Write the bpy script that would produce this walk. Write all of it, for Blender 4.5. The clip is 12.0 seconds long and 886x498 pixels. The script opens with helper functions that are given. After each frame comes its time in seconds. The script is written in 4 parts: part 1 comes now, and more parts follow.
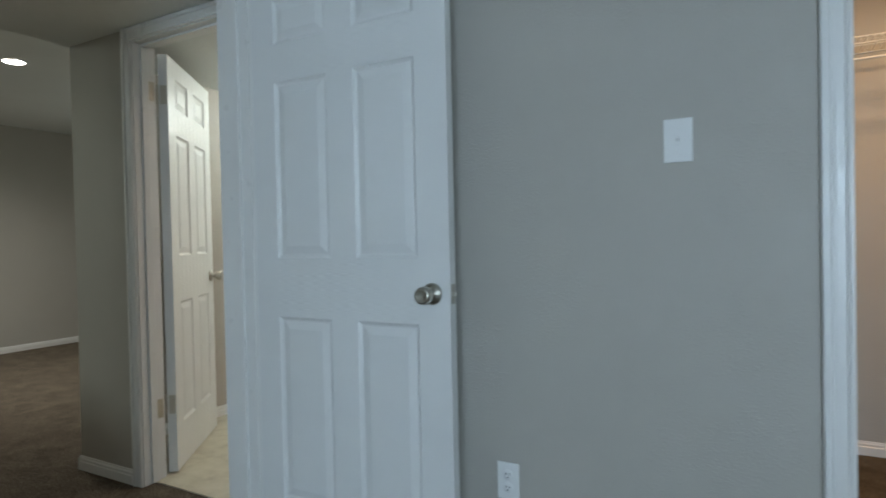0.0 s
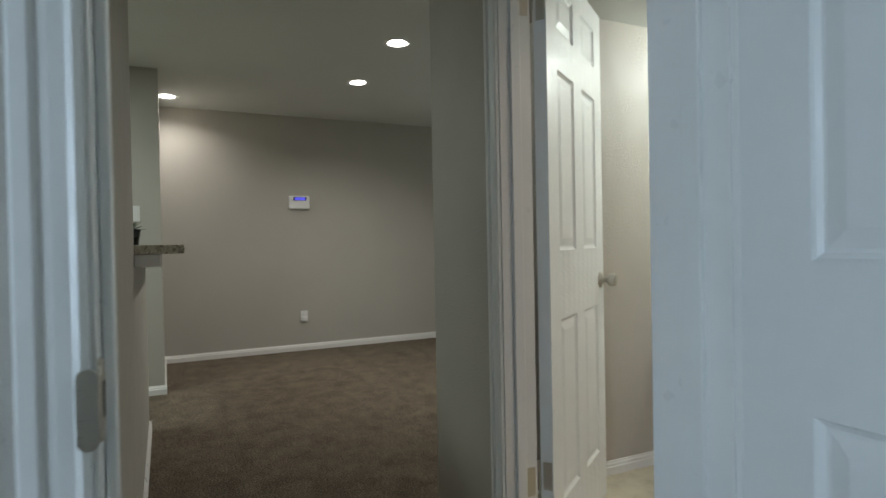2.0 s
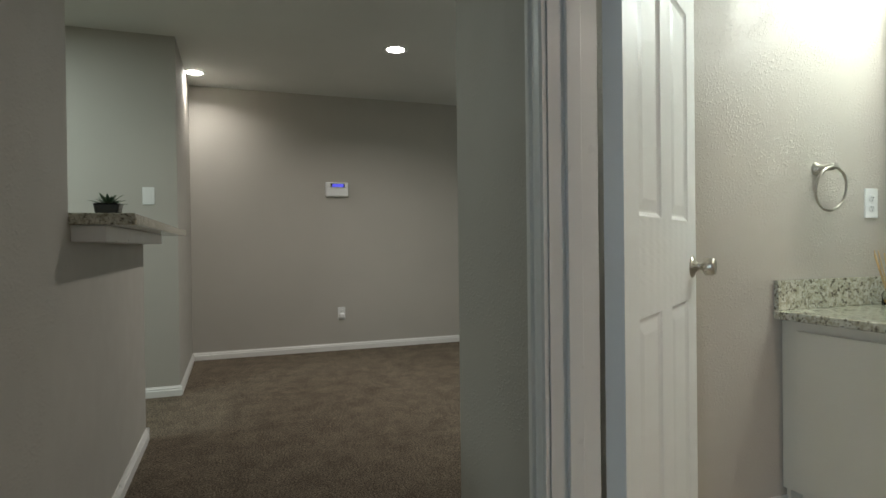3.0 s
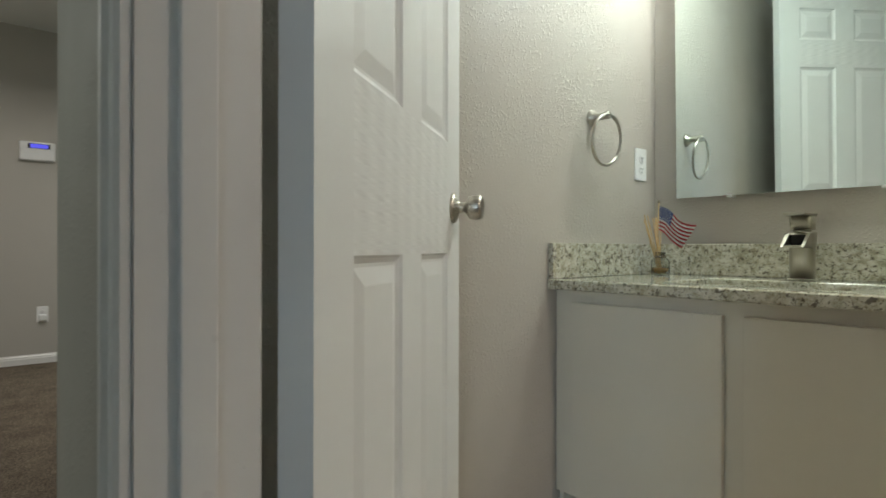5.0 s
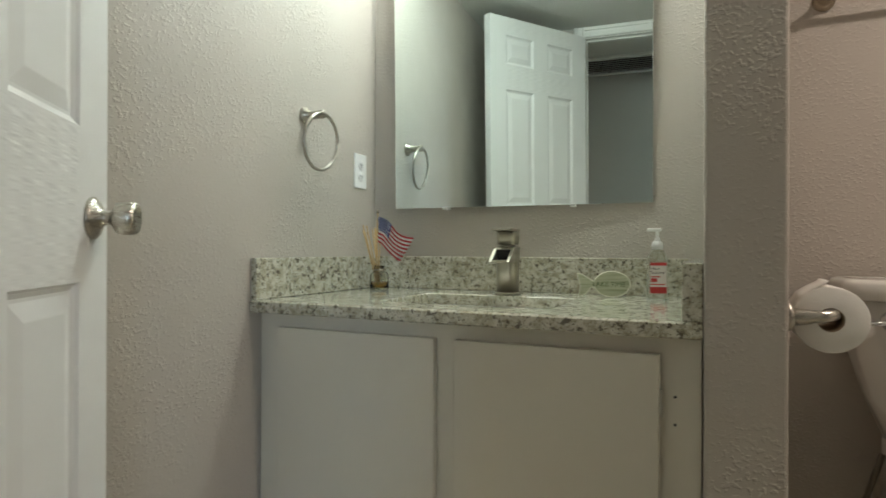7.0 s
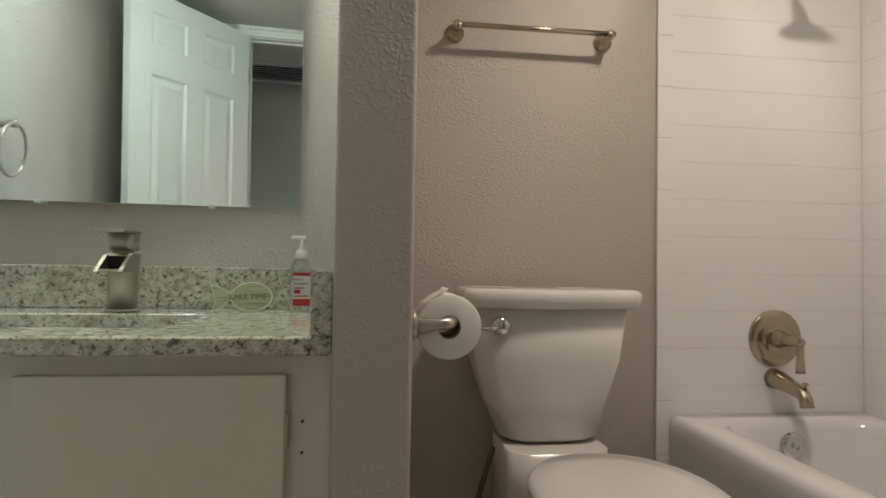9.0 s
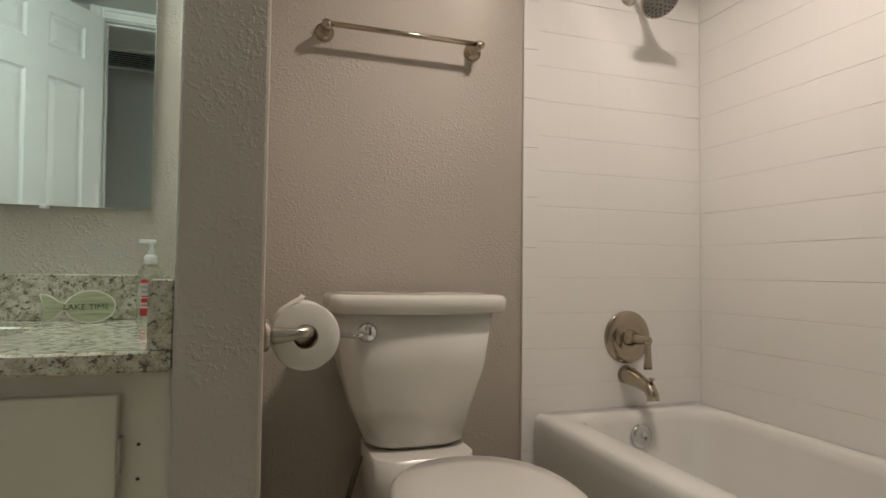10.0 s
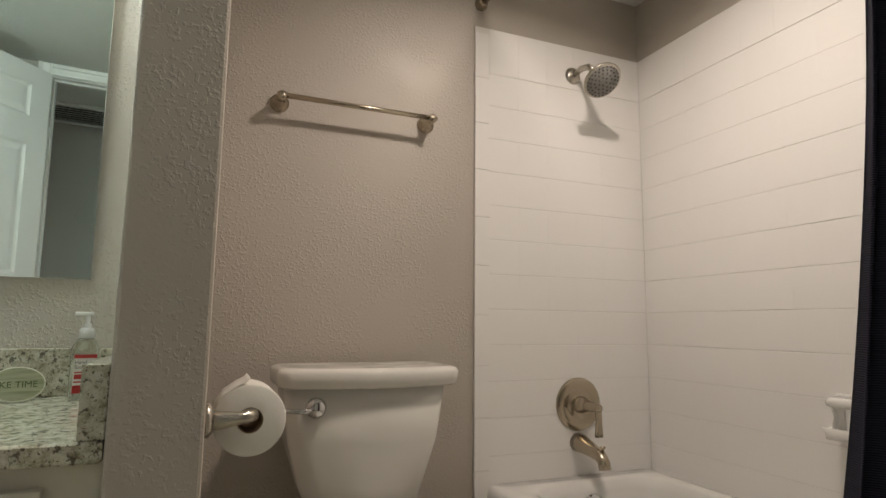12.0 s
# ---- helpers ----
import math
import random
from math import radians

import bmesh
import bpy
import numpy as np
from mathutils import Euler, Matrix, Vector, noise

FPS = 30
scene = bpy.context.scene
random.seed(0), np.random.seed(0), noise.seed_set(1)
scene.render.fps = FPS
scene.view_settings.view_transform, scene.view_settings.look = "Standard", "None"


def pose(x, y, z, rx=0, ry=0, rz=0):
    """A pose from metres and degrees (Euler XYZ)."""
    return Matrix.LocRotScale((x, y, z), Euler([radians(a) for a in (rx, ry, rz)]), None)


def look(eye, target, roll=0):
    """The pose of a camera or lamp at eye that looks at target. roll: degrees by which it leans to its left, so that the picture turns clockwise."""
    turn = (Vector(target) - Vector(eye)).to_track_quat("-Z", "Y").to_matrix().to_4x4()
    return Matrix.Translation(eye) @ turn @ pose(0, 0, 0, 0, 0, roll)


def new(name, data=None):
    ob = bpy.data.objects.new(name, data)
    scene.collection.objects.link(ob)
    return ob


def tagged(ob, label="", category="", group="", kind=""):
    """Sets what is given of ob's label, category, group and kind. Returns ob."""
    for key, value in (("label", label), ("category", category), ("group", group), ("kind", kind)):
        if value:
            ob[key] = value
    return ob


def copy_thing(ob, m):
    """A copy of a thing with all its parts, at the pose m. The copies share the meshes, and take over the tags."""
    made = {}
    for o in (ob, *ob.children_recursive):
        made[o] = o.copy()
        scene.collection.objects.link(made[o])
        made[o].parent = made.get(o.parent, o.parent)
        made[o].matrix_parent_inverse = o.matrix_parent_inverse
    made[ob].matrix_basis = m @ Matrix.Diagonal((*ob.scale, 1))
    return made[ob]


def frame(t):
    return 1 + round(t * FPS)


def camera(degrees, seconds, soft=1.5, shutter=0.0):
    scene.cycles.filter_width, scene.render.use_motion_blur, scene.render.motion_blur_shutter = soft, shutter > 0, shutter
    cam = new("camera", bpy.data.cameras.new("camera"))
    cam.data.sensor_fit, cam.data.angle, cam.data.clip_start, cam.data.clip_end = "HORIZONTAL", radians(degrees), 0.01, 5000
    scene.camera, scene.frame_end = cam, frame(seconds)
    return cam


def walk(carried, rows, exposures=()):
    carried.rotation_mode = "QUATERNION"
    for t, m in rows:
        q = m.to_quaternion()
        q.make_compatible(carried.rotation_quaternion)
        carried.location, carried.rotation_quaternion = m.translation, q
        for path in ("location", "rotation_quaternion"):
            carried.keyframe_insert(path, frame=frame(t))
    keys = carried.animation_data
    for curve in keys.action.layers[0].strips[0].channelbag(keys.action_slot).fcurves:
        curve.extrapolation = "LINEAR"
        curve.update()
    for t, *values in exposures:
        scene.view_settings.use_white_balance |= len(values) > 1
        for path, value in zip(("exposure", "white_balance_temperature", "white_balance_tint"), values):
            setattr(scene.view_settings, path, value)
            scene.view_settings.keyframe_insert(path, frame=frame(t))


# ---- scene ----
cam = camera(75.0, 12.0, shutter=0.25)
PATH = [
    (0, (0.618, 0.411, 1.11), (-0.339, 2.167, 1.077), -1.2),
    (0.5, (0.417, 0.484, 1.108), (-0.801, 2.069, 1.062), -1.8),
    (1, (0.181, 0.703, 1.085), (-1.339, 2.002, 1.062), -1.2),
    (1.5, (-0.114, 0.926, 1.08), (-1.792, 2.014, 1.058), -1.0),
    (2, (-0.369, 1.135, 1.09), (-2.169, 2.005, 1.068), -1.1),
    (2.5, (-0.625, 1.342, 1.05), (-2.501, 2.036, 1.033), -0.7),
    (2.7, (-0.727, 1.398, 1.035), (-2.609, 2.076, 1.019), -0.7),
    (4.3, (-1.261, 1.808, 0.808), (-3.049, 2.704, 0.794), -0.0),
    (4.5, (-1.266, 1.848, 0.806), (-2.976, 2.885, 0.795), 0.0),
    (5, (-1.306, 1.939, 0.836), (-2.831, 3.232, 0.835), 0.1),
    (5.5, (-1.353, 2.003, 0.847), (-2.736, 3.447, 0.851), -0.1),
    (6, (-1.386, 2.069, 0.85), (-2.631, 3.634, 0.853), 0.1),
    (6.5, (-1.392, 2.121, 0.864), (-2.462, 3.81, 0.864), 0.2),
    (7, (-1.377, 2.167, 0.877), (-2.199, 3.99, 0.879), 0.2),
    (7.2, (-1.366, 2.173, 0.881), (-2.081, 4.04, 0.884), 0.4),
    (8.8, (-1.321, 2.339, 0.85), (-1.154, 4.331, 0.923), 1.0),
    (9, (-1.311, 2.339, 0.862), (-1.072, 4.323, 0.927), 0.9),
    (9.5, (-1.277, 2.339, 0.871), (-0.822, 4.285, 0.941), 0.8),
    (10, (-1.258, 2.344, 0.871), (-0.644, 4.246, 0.949), 0.7),
    (10.5, (-1.242, 2.344, 0.875), (-0.52, 4.206, 0.962), 0.6),
    (11, (-1.253, 2.345, 0.893), (-0.485, 4.189, 0.995), 0.7),
    (11.5, (-1.26, 2.333, 0.919), (-0.498, 4.173, 1.103), 0.6),
    (12, (-1.257, 2.334, 0.915), (-0.502, 4.167, 1.177), 0.6),
]
walk(cam, [(t, look(eye, target, roll)) for t, eye, target, roll in PATH],
     exposures=[(0.0, 0.0), (12.0, 0.0)])

# ---- world and lamps ----
world = bpy.data.worlds.new("sky")
scene.world = world
world.use_nodes = True
wn = world.node_tree.nodes
sky = wn.new("ShaderNodeTexSky")
sky.sky_type, sky.sun_disc, sky.sun_elevation, sky.sun_rotation = "NISHITA", False, radians(35), radians(60)
wn["Background"].inputs[1].default_value = 0.1
world.node_tree.links.new(sky.outputs[0], wn["Background"].inputs[0])


def lamp(name, m, kind, power, colour, size, size_y=None, spread=None):
    data = bpy.data.lights.new(name, kind)
    data.energy, data.color = power, colour
    if kind == "AREA":
        data.shape = "RECTANGLE" if size_y else "DISK"
        data.size = size
        if size_y:
            data.size_y = size_y
        if spread:
            data.spread = radians(spread)
    else:
        data.shadow_soft_size = size
    ob = new(name, data)
    ob.matrix_world = m
    return ob


# daylight in the bedroom window, the can lights, the bathroom, closet and kitchen lamps, and an added living room fill
lamp("window_daylight", look((2.15, -2.95, 1.35), (-0.6, 0.6, 1.0)), "AREA", 98, (0.60, 0.80, 1.0), 1.7, 1.3)
CANS = [(-3.95, 2.56), (-4.945, 2.60), (-5.976, 1.19)]
for (cx, cy), watts in zip(CANS, (11, 11, 5.5)):
    lamp("can_lamp", pose(cx, cy, 2.405), "AREA", watts, (1.0, 0.96, 0.90), 0.11, None, 150)
for vx in (-2.15, -1.93, -1.71):
    lamp("vanity_bulb", pose(vx, 3.73, 2.04), "POINT", 8.2, (0.90, 1.0, 0.97), 0.04)
lamp("tub_lamp", look((-0.49, 3.21, 2.085), (-0.49, 3.21, 0.0)), "AREA", 10.8, (1.0, 0.855, 0.745), 0.13, None, 165)
# added cool fill that lifts the living room ceiling; its window is assumed
lamp("living_fill", look((-4.1, 4.86, 1.35), (-4.3, 2.0, 1.6)), "AREA", 5.5, (0.80, 1.0, 0.98), 1.4, 1.2)
lamp("closet_lamp", pose(1.3, 3.0, 2.39), "AREA", 14, (1.0, 0.62, 0.30), 0.2)
lamp("kitchen_lamp", pose(-4.0, -0.3, 2.40), "AREA", 34, (0.86, 1.0, 0.95), 0.6, 0.6)


# ---- materials ----
def material(name, colour, rough=0.5, metal=0.0, spec=0.5):
    mat = bpy.data.materials.new(name)
    mat.use_nodes = True
    b = mat.node_tree.nodes["Principled BSDF"]
    b.inputs["Base Color"].default_value = (*colour, 1)
    b.inputs["Roughness"].default_value, b.inputs["Metallic"].default_value = rough, metal
    b.inputs["Specular IOR Level"].default_value = spec
    return mat


def node(mat, kind, **values):
    n = mat.node_tree.nodes.new(kind)
    for k, v in values.items():
        n.inputs[k].default_value = v
    return n


def wire(mat, a, b):
    mat.node_tree.links.new(a, b)


def coords(mat, scale=(1, 1, 1)):
    g = node(mat, "ShaderNodeTexCoord")
    m = node(mat, "ShaderNodeMapping", Scale=scale)
    wire(mat, g.outputs["Object"], m.inputs["Vector"])
    return m.outputs[0]


def noise_node(mat, vec, scale, detail=3.0, rough=0.5):
    n = node(mat, "ShaderNodeTexNoise", Scale=scale, Detail=detail, Roughness=rough)
    wire(mat, vec, n.inputs["Vector"])
    return n.outputs["Fac"]


def ramp(mat, fac, stops, smooth=False):
    r = node(mat, "ShaderNodeValToRGB")
    e = r.color_ramp.elements
    while len(e) < len(stops):
        e.new(0.5)
    for k, (p, c) in zip(e, stops):
        k.position, k.color = p, (*c, 1) if len(c) == 3 else c
    wire(mat, fac, r.inputs[0])
    return r.outputs[0]


def bsdf(mat):
    return mat.node_tree.nodes["Principled BSDF"]


def bump(mat, height, strength, distance):
    b = node(mat, "ShaderNodeBump", Strength=strength, Distance=distance)
    wire(mat, height, b.inputs["Height"])
    prev = bsdf(mat).inputs["Normal"]
    if prev.is_linked:
        wire(mat, prev.links[0].from_socket, b.inputs["Normal"])
    wire(mat, b.outputs[0], prev)


def grey(v):
    return (v, v, v)


def mixed(mat, fac, a, b):
    m = node(mat, "ShaderNodeMix")
    m.data_type = "RGBA"
    wire(mat, fac, m.inputs[0])
    m.inputs[6].default_value, m.inputs[7].default_value = (*a, 1), (*b, 1)
    return m.outputs[2]


def paint(name, colour, texture=0.35, rough=0.6, scale=1.0):
    """Wall paint over sprayed knock-down texture."""
    mat = material(name, colour, rough)
    v = coords(mat)
    tone = noise_node(mat, v, 1.7, 4)
    wire(mat, mixed(mat, tone, tuple(c * 0.93 for c in colour), tuple(min(1, c * 1.06) for c in colour)), bsdf(mat).inputs["Base Color"])
    blobs = ramp(mat, noise_node(mat, v, 128 * scale, 1.5, 0.4), [(0.53, grey(0)), (0.66, grey(1))])
    mask = ramp(mat, noise_node(mat, v, 4.5, 3), [(0.42, grey(0.12)), (0.58, grey(1))])
    mul = node(mat, "ShaderNodeMath")
    mul.operation = "MULTIPLY"
    wire(mat, blobs, mul.inputs[0]), wire(mat, mask, mul.inputs[1])
    bump(mat, mul.outputs[0], texture * 0.85, 0.0026)
    bump(mat, noise_node(mat, v, 420 * scale, 2), texture * 0.35, 0.001)
    wire(mat, ramp(mat, noise_node(mat, v, 9, 3), [(0.3, grey(rough - 0.06)), (0.7, grey(rough + 0.08))]), bsdf(mat).inputs["Roughness"])
    return mat


WALL = paint("greige_wall_paint", (0.46, 0.436, 0.388), 0.36)
BATHWALL = paint("greige_bath_paint", (0.470, 0.428, 0.374), 0.48, 0.5, 1.0)
CEIL = paint("ceiling_paint", (0.72, 0.73, 0.70), 0.5, 0.75, 0.7)


def white(name, colour=(0.78, 0.77, 0.74), rough=0.32, grain=0.0):
    mat = material(name, colour, rough)
    v = coords(mat)
    wire(mat, mixed(mat, noise_node(mat, v, 3, 4), tuple(c * 0.95 for c in colour), tuple(min(1, c * 1.03) for c in colour)), bsdf(mat).inputs["Base Color"])
    wire(mat, ramp(mat, noise_node(mat, v, 14, 4), [(0.3, grey(rough - 0.06)), (0.7, grey(rough + 0.1))]), bsdf(mat).inputs["Roughness"])
    bump(mat, noise_node(mat, v, 70, 2), 0.06, 0.002)
    return mat


TRIM = white("white_trim_enamel")
DOORWHITE = white("white_door_enamel", (0.76, 0.76, 0.74), 0.38)


def grained(axis_scale, name, grain_depth=0.25):
    """White enamel over an embossed wood grain that runs along one axis."""
    mat = white(name, (0.76, 0.76, 0.74), 0.38)
    v = coords(mat, axis_scale)
    w = node(mat, "ShaderNodeTexWave", Scale=1.0, Distortion=3.0, Detail=2.0)
    w.inputs["Detail Scale"].default_value = 0.6
    wire(mat, v, w.inputs["Vector"])
    bump(mat, w.outputs["Fac"], grain_depth, 0.0012)
    return mat


RAILGRAIN = grained((5, 5, 110), "white_grain_across", 0.6)
STILEGRAIN = grained((150, 30, 4), "white_grain_along", 0.07)
PLASTIC = white("white_plastic", (0.82, 0.82, 0.80), 0.3)
IVORY = material("dark_slot", (0.03, 0.03, 0.03), 0.6)
# near-black that paints the shade inside hollows
DARK = material("hollow_shade", (0.02, 0.018, 0.016), 0.8)


def metal_mat(name, colour, rough, streak=True):
    mat = material(name, colour, rough, 1.0)
    v = coords(mat, (1, 1, 60) if streak else (1, 1, 1))
    wire(mat, ramp(mat, noise_node(mat, v, 40, 3), [(0.3, grey(rough * 0.75)), (0.7, grey(rough * 1.3))]), bsdf(mat).inputs["Roughness"])
    return mat


NICKEL = metal_mat("brushed_nickel", (0.50, 0.47, 0.41), 0.30)
BRONZE = metal_mat("warm_nickel", (0.46, 0.40, 0.31), 0.20, False)
FAUCETMETAL = metal_mat("olive_brushed_nickel", (0.42, 0.39, 0.32), 0.38)
CHROME = metal_mat("chrome", (0.66, 0.66, 0.66), 0.10, False)
HINGEMETAL = metal_mat("hinge_metal", (0.58, 0.55, 0.48), 0.35)

PORCELAIN = white("white_porcelain", (0.74, 0.72, 0.67), 0.10)
TUBWHITE = white("white_tub_enamel", (0.80, 0.79, 0.76), 0.12)

TILE = material("white_glazed_tile", (0.80, 0.78, 0.75), 0.12)
oi = node(TILE, "ShaderNodeObjectInfo")
wire(TILE, mixed(TILE, oi.outputs["Random"], (0.85, 0.832, 0.805), (0.855, 0.838, 0.812)), bsdf(TILE).inputs["Base Color"])
wire(TILE, ramp(TILE, oi.outputs["Random"], [(0.0, grey(0.09)), (1.0, grey(0.13))]), bsdf(TILE).inputs["Roughness"])
bump(TILE, noise_node(TILE, coords(TILE), 18, 2), 0.05, 0.004)
GROUT = paint("white_grout", (0.76, 0.74, 0.70), 0.3, 0.85, 3)

CARPET = material("brown_carpet", (0.15, 0.105, 0.072), 0.95, 0.0, 0.1)
cv = coords(CARPET)
pile = noise_node(CARPET, cv, 120, 5, 0.85)
patch = noise_node(CARPET, cv, 7.0, 6, 0.75)
mx = node(CARPET, "ShaderNodeMix")
mx.data_type = "RGBA"
mx.blend_type = "MULTIPLY"
mx.inputs[0].default_value = 1.0
wire(CARPET, ramp(CARPET, pile, [(0.38, (0.040, 0.030, 0.021)), (0.50, (0.150, 0.118, 0.086)), (0.62, (0.36, 0.305, 0.235))]), mx.inputs[6])
wire(CARPET, ramp(CARPET, patch, [(0.36, grey(0.70)), (0.64, grey(1.15))]), mx.inputs[7])
wire(CARPET, mx.outputs[2], bsdf(CARPET).inputs["Base Color"])
bump(CARPET, pile, 1.0, 0.008)
bump(CARPET, patch, 0.5, 0.02)

VINYL = material("cream_vinyl_floor", (0.55, 0.50, 0.38), 0.35)
vv = coords(VINYL)
wire(VINYL, ramp(VINYL, noise_node(VINYL, vv, 7, 6, 0.65), [(0.32, (0.42, 0.37, 0.27)), (0.5, (0.55, 0.50, 0.38)), (0.7, (0.62, 0.57, 0.45))]), bsdf(VINYL).inputs["Base Color"])
bump(VINYL, noise_node(VINYL, vv, 60, 2), 0.1, 0.002)


def granite(name, dark=1.0):
    mat = material(name, (0.6, 0.58, 0.5), 0.12)
    v = coords(mat)
    base = ramp(mat, noise_node(mat, v, 46, 6, 0.75), [(0.28, (0.17, 0.145, 0.095)), (0.41, (0.38, 0.35, 0.255)), (0.55, (0.58, 0.56, 0.46)), (0.70, (0.70, 0.69, 0.62))])
    spots = ramp(mat, noise_node(mat, v, 74, 4, 0.62), [(0.55, grey(0)), (0.62, grey(0.85))])
    flecks = ramp(mat, noise_node(mat, v, 210, 2, 0.6), [(0.62, grey(0)), (0.67, grey(1))])
    a = node(mat, "ShaderNodeMix")
    a.data_type = "RGBA"
    wire(mat, spots, a.inputs[0]), wire(mat, base, a.inputs[6])
    a.inputs[7].default_value = (0.072 * dark, 0.056 * dark, 0.038 * dark, 1)
    c = node(mat, "ShaderNodeMix")
    c.data_type = "RGBA"
    wire(mat, flecks, c.inputs[0]), wire(mat, a.outputs[2], c.inputs[6])
    c.inputs[7].default_value = (0.12, 0.10, 0.075, 1)
    wire(mat, c.outputs[2], bsdf(mat).inputs["Base Color"])
    bump(mat, spots, 0.04, 0.0005)
    return mat


GRANITE = granite("speckled_granite")
CABINET = white("cream_cabinet_paint", (0.67, 0.625, 0.53), 0.42)

MIRROR = material("silvered_glass", (0.81, 0.91, 0.885), 0.012, 1.0)


def glass(name, colour, rough=0.03):
    mat = material(name, colour, rough)
    bsdf(mat).inputs["Transmission Weight"].default_value = 1.0
    bsdf(mat).inputs["IOR"].default_value = 1.45
    return mat


CLEAR = glass("clear_plastic", (0.93, 0.95, 0.96), 0.06)
SMOKED = glass("clear_jar_glass", (0.90, 0.92, 0.88))
PAPER = white("tissue_paper", (0.80, 0.77, 0.71), 0.9)
bump(PAPER, noise_node(PAPER, coords(PAPER), 220, 2), 0.3, 0.001)

FABRIC = material("navy_curtain_cloth", (0.012, 0.011, 0.028), 0.8)
fv = coords(FABRIC, (1, 1, 1))
fw = node(FABRIC, "ShaderNodeTexWave", Scale=110.0, Distortion=0.6)
fw.bands_direction = "Z"
wire(FABRIC, fv, fw.inputs["Vector"])
wire(FABRIC, ramp(FABRIC, fw.outputs["Fac"], [(0.2, (0.010, 0.009, 0.022)), (0.9, (0.045, 0.042, 0.085))]), bsdf(FABRIC).inputs["Base Color"])
bump(FABRIC, fw.outputs["Fac"], 0.5, 0.002)
bump(FABRIC, noise_node(FABRIC, fv, 300, 2), 0.3, 0.001)

GLOW = material("lit_lens", (1, 1, 1), 0.5)
bsdf(GLOW).inputs["Emission Color"].default_value = (1.0, 0.96, 0.9, 1)
bsdf(GLOW).inputs["Emission Strength"].default_value = 14.0
SCREEN = material("blue_display", (0.05, 0.06, 0.3), 0.3)
bsdf(SCREEN).inputs["Emission Color"].default_value = (0.10, 0.10, 0.85, 1)
bsdf(SCREEN).inputs["Emission Strength"].default_value = 0.9


# ---- mesh helpers ----
def bm_box(x0, x1, y0, y1, z0, z1, bevel=0.0, seg=2, bm=None):
    own = bmesh.new()
    bmesh.ops.create_cube(own, size=1.0)
    for v in own.verts:
        v.co = Vector(((x0 + x1) / 2 + v.co.x * (x1 - x0), (y0 + y1) / 2 + v.co.y * (y1 - y0), (z0 + z1) / 2 + v.co.z * (z1 - z0)))
    if bevel:
        bmesh.ops.bevel(own, geom=own.edges[:], offset=bevel, segments=seg, profile=0.5, affect="EDGES")
    if bm is None:
        return own
    merge(bm, own)
    return bm


def merge(bm, other, m=None):
    """Adds other's faces to bm."""
    if m is not None:
        other.transform(m)
    table = {v: bm.verts.new(v.co) for v in other.verts}
    for f in other.faces:
        try:
            g = bm.faces.new([table[v] for v in f.verts])
            g.smooth = f.smooth
        except ValueError:
            pass
    other.free()
    return bm


def lathe(profile, segs=32, m=None):
    """A body turned round z from (radius, height) pairs."""
    bm = bmesh.new()
    rings = []
    for r, z in profile:
        if r < 1e-5:
            rings.append([bm.verts.new((0, 0, z))])
        else:
            rings.append([bm.verts.new((r * math.cos(2 * math.pi * k / segs), r * math.sin(2 * math.pi * k / segs), z)) for k in range(segs)])
    for a, b in zip(rings, rings[1:]):
        for k in range(segs):
            j = (k + 1) % segs
            if len(a) == 1 and len(b) == 1:
                continue
            if len(a) == 1:
                bm.faces.new((a[0], b[k], b[j]))
            elif len(b) == 1:
                bm.faces.new((a[k], b[0], a[j]))
            else:
                bm.faces.new((a[k], b[k], b[j], a[j]))
    bmesh.ops.recalc_face_normals(bm, faces=bm.faces[:])
    for f in bm.faces:
        f.smooth = True
    if m is not None:
        bm.transform(m)
    return bm


def tube(points, radii, segs=12, closed=False):
    """A round bar through points; radii is one number or one for each point."""
    pts = [Vector(p) for p in points]
    n = len(pts)
    rr = radii if isinstance(radii, (list, tuple)) else [radii] * n
    bm = bmesh.new()
    rings, up = [], None
    for i, p in enumerate(pts):
        a = pts[(i - 1) % n] if closed or i > 0 else p
        b = pts[(i + 1) % n] if closed or i < n - 1 else p
        d = (b - a).normalized()
        if up is None:
            up = d.orthogonal().normalized()
        up = (up - d * up.dot(d)).normalized()
        side = d.cross(up)
        rings.append([bm.verts.new(p + rr[i] * (math.cos(2 * math.pi * k / segs) * up + math.sin(2 * math.pi * k / segs) * side)) for k in range(segs)])
    pairs = list(zip(rings, rings[1:])) + ([(rings[-1], rings[0])] if closed else [])
    for a, b in pairs:
        for k in range(segs):
            j = (k + 1) % segs
            bm.faces.new((a[k], a[j], b[j], b[k]))
    if not closed:
        bm.faces.new(rings[0][::-1]), bm.faces.new(rings[-1])
    bmesh.ops.recalc_face_normals(bm, faces=bm.faces[:])
    for f in bm.faces:
        f.smooth = len(f.verts) == 4
    return bm


def loft(rings, cap=True):
    """A skin over closed rings of equal counts."""
    bm = bmesh.new()
    vs = [[bm.verts.new(p) for p in r] for r in rings]
    n = len(vs[0])
    for a, b in zip(vs, vs[1:]):
        for k in range(n):
            j = (k + 1) % n
            bm.faces.new((a[k], a[j], b[j], b[k]))
    if cap:
        bm.faces.new(vs[0][::-1]), bm.faces.new(vs[-1])
    bmesh.ops.recalc_face_normals(bm, faces=bm.faces[:])
    for f in bm.faces:
        f.smooth = len(f.verts) == 4
    return bm


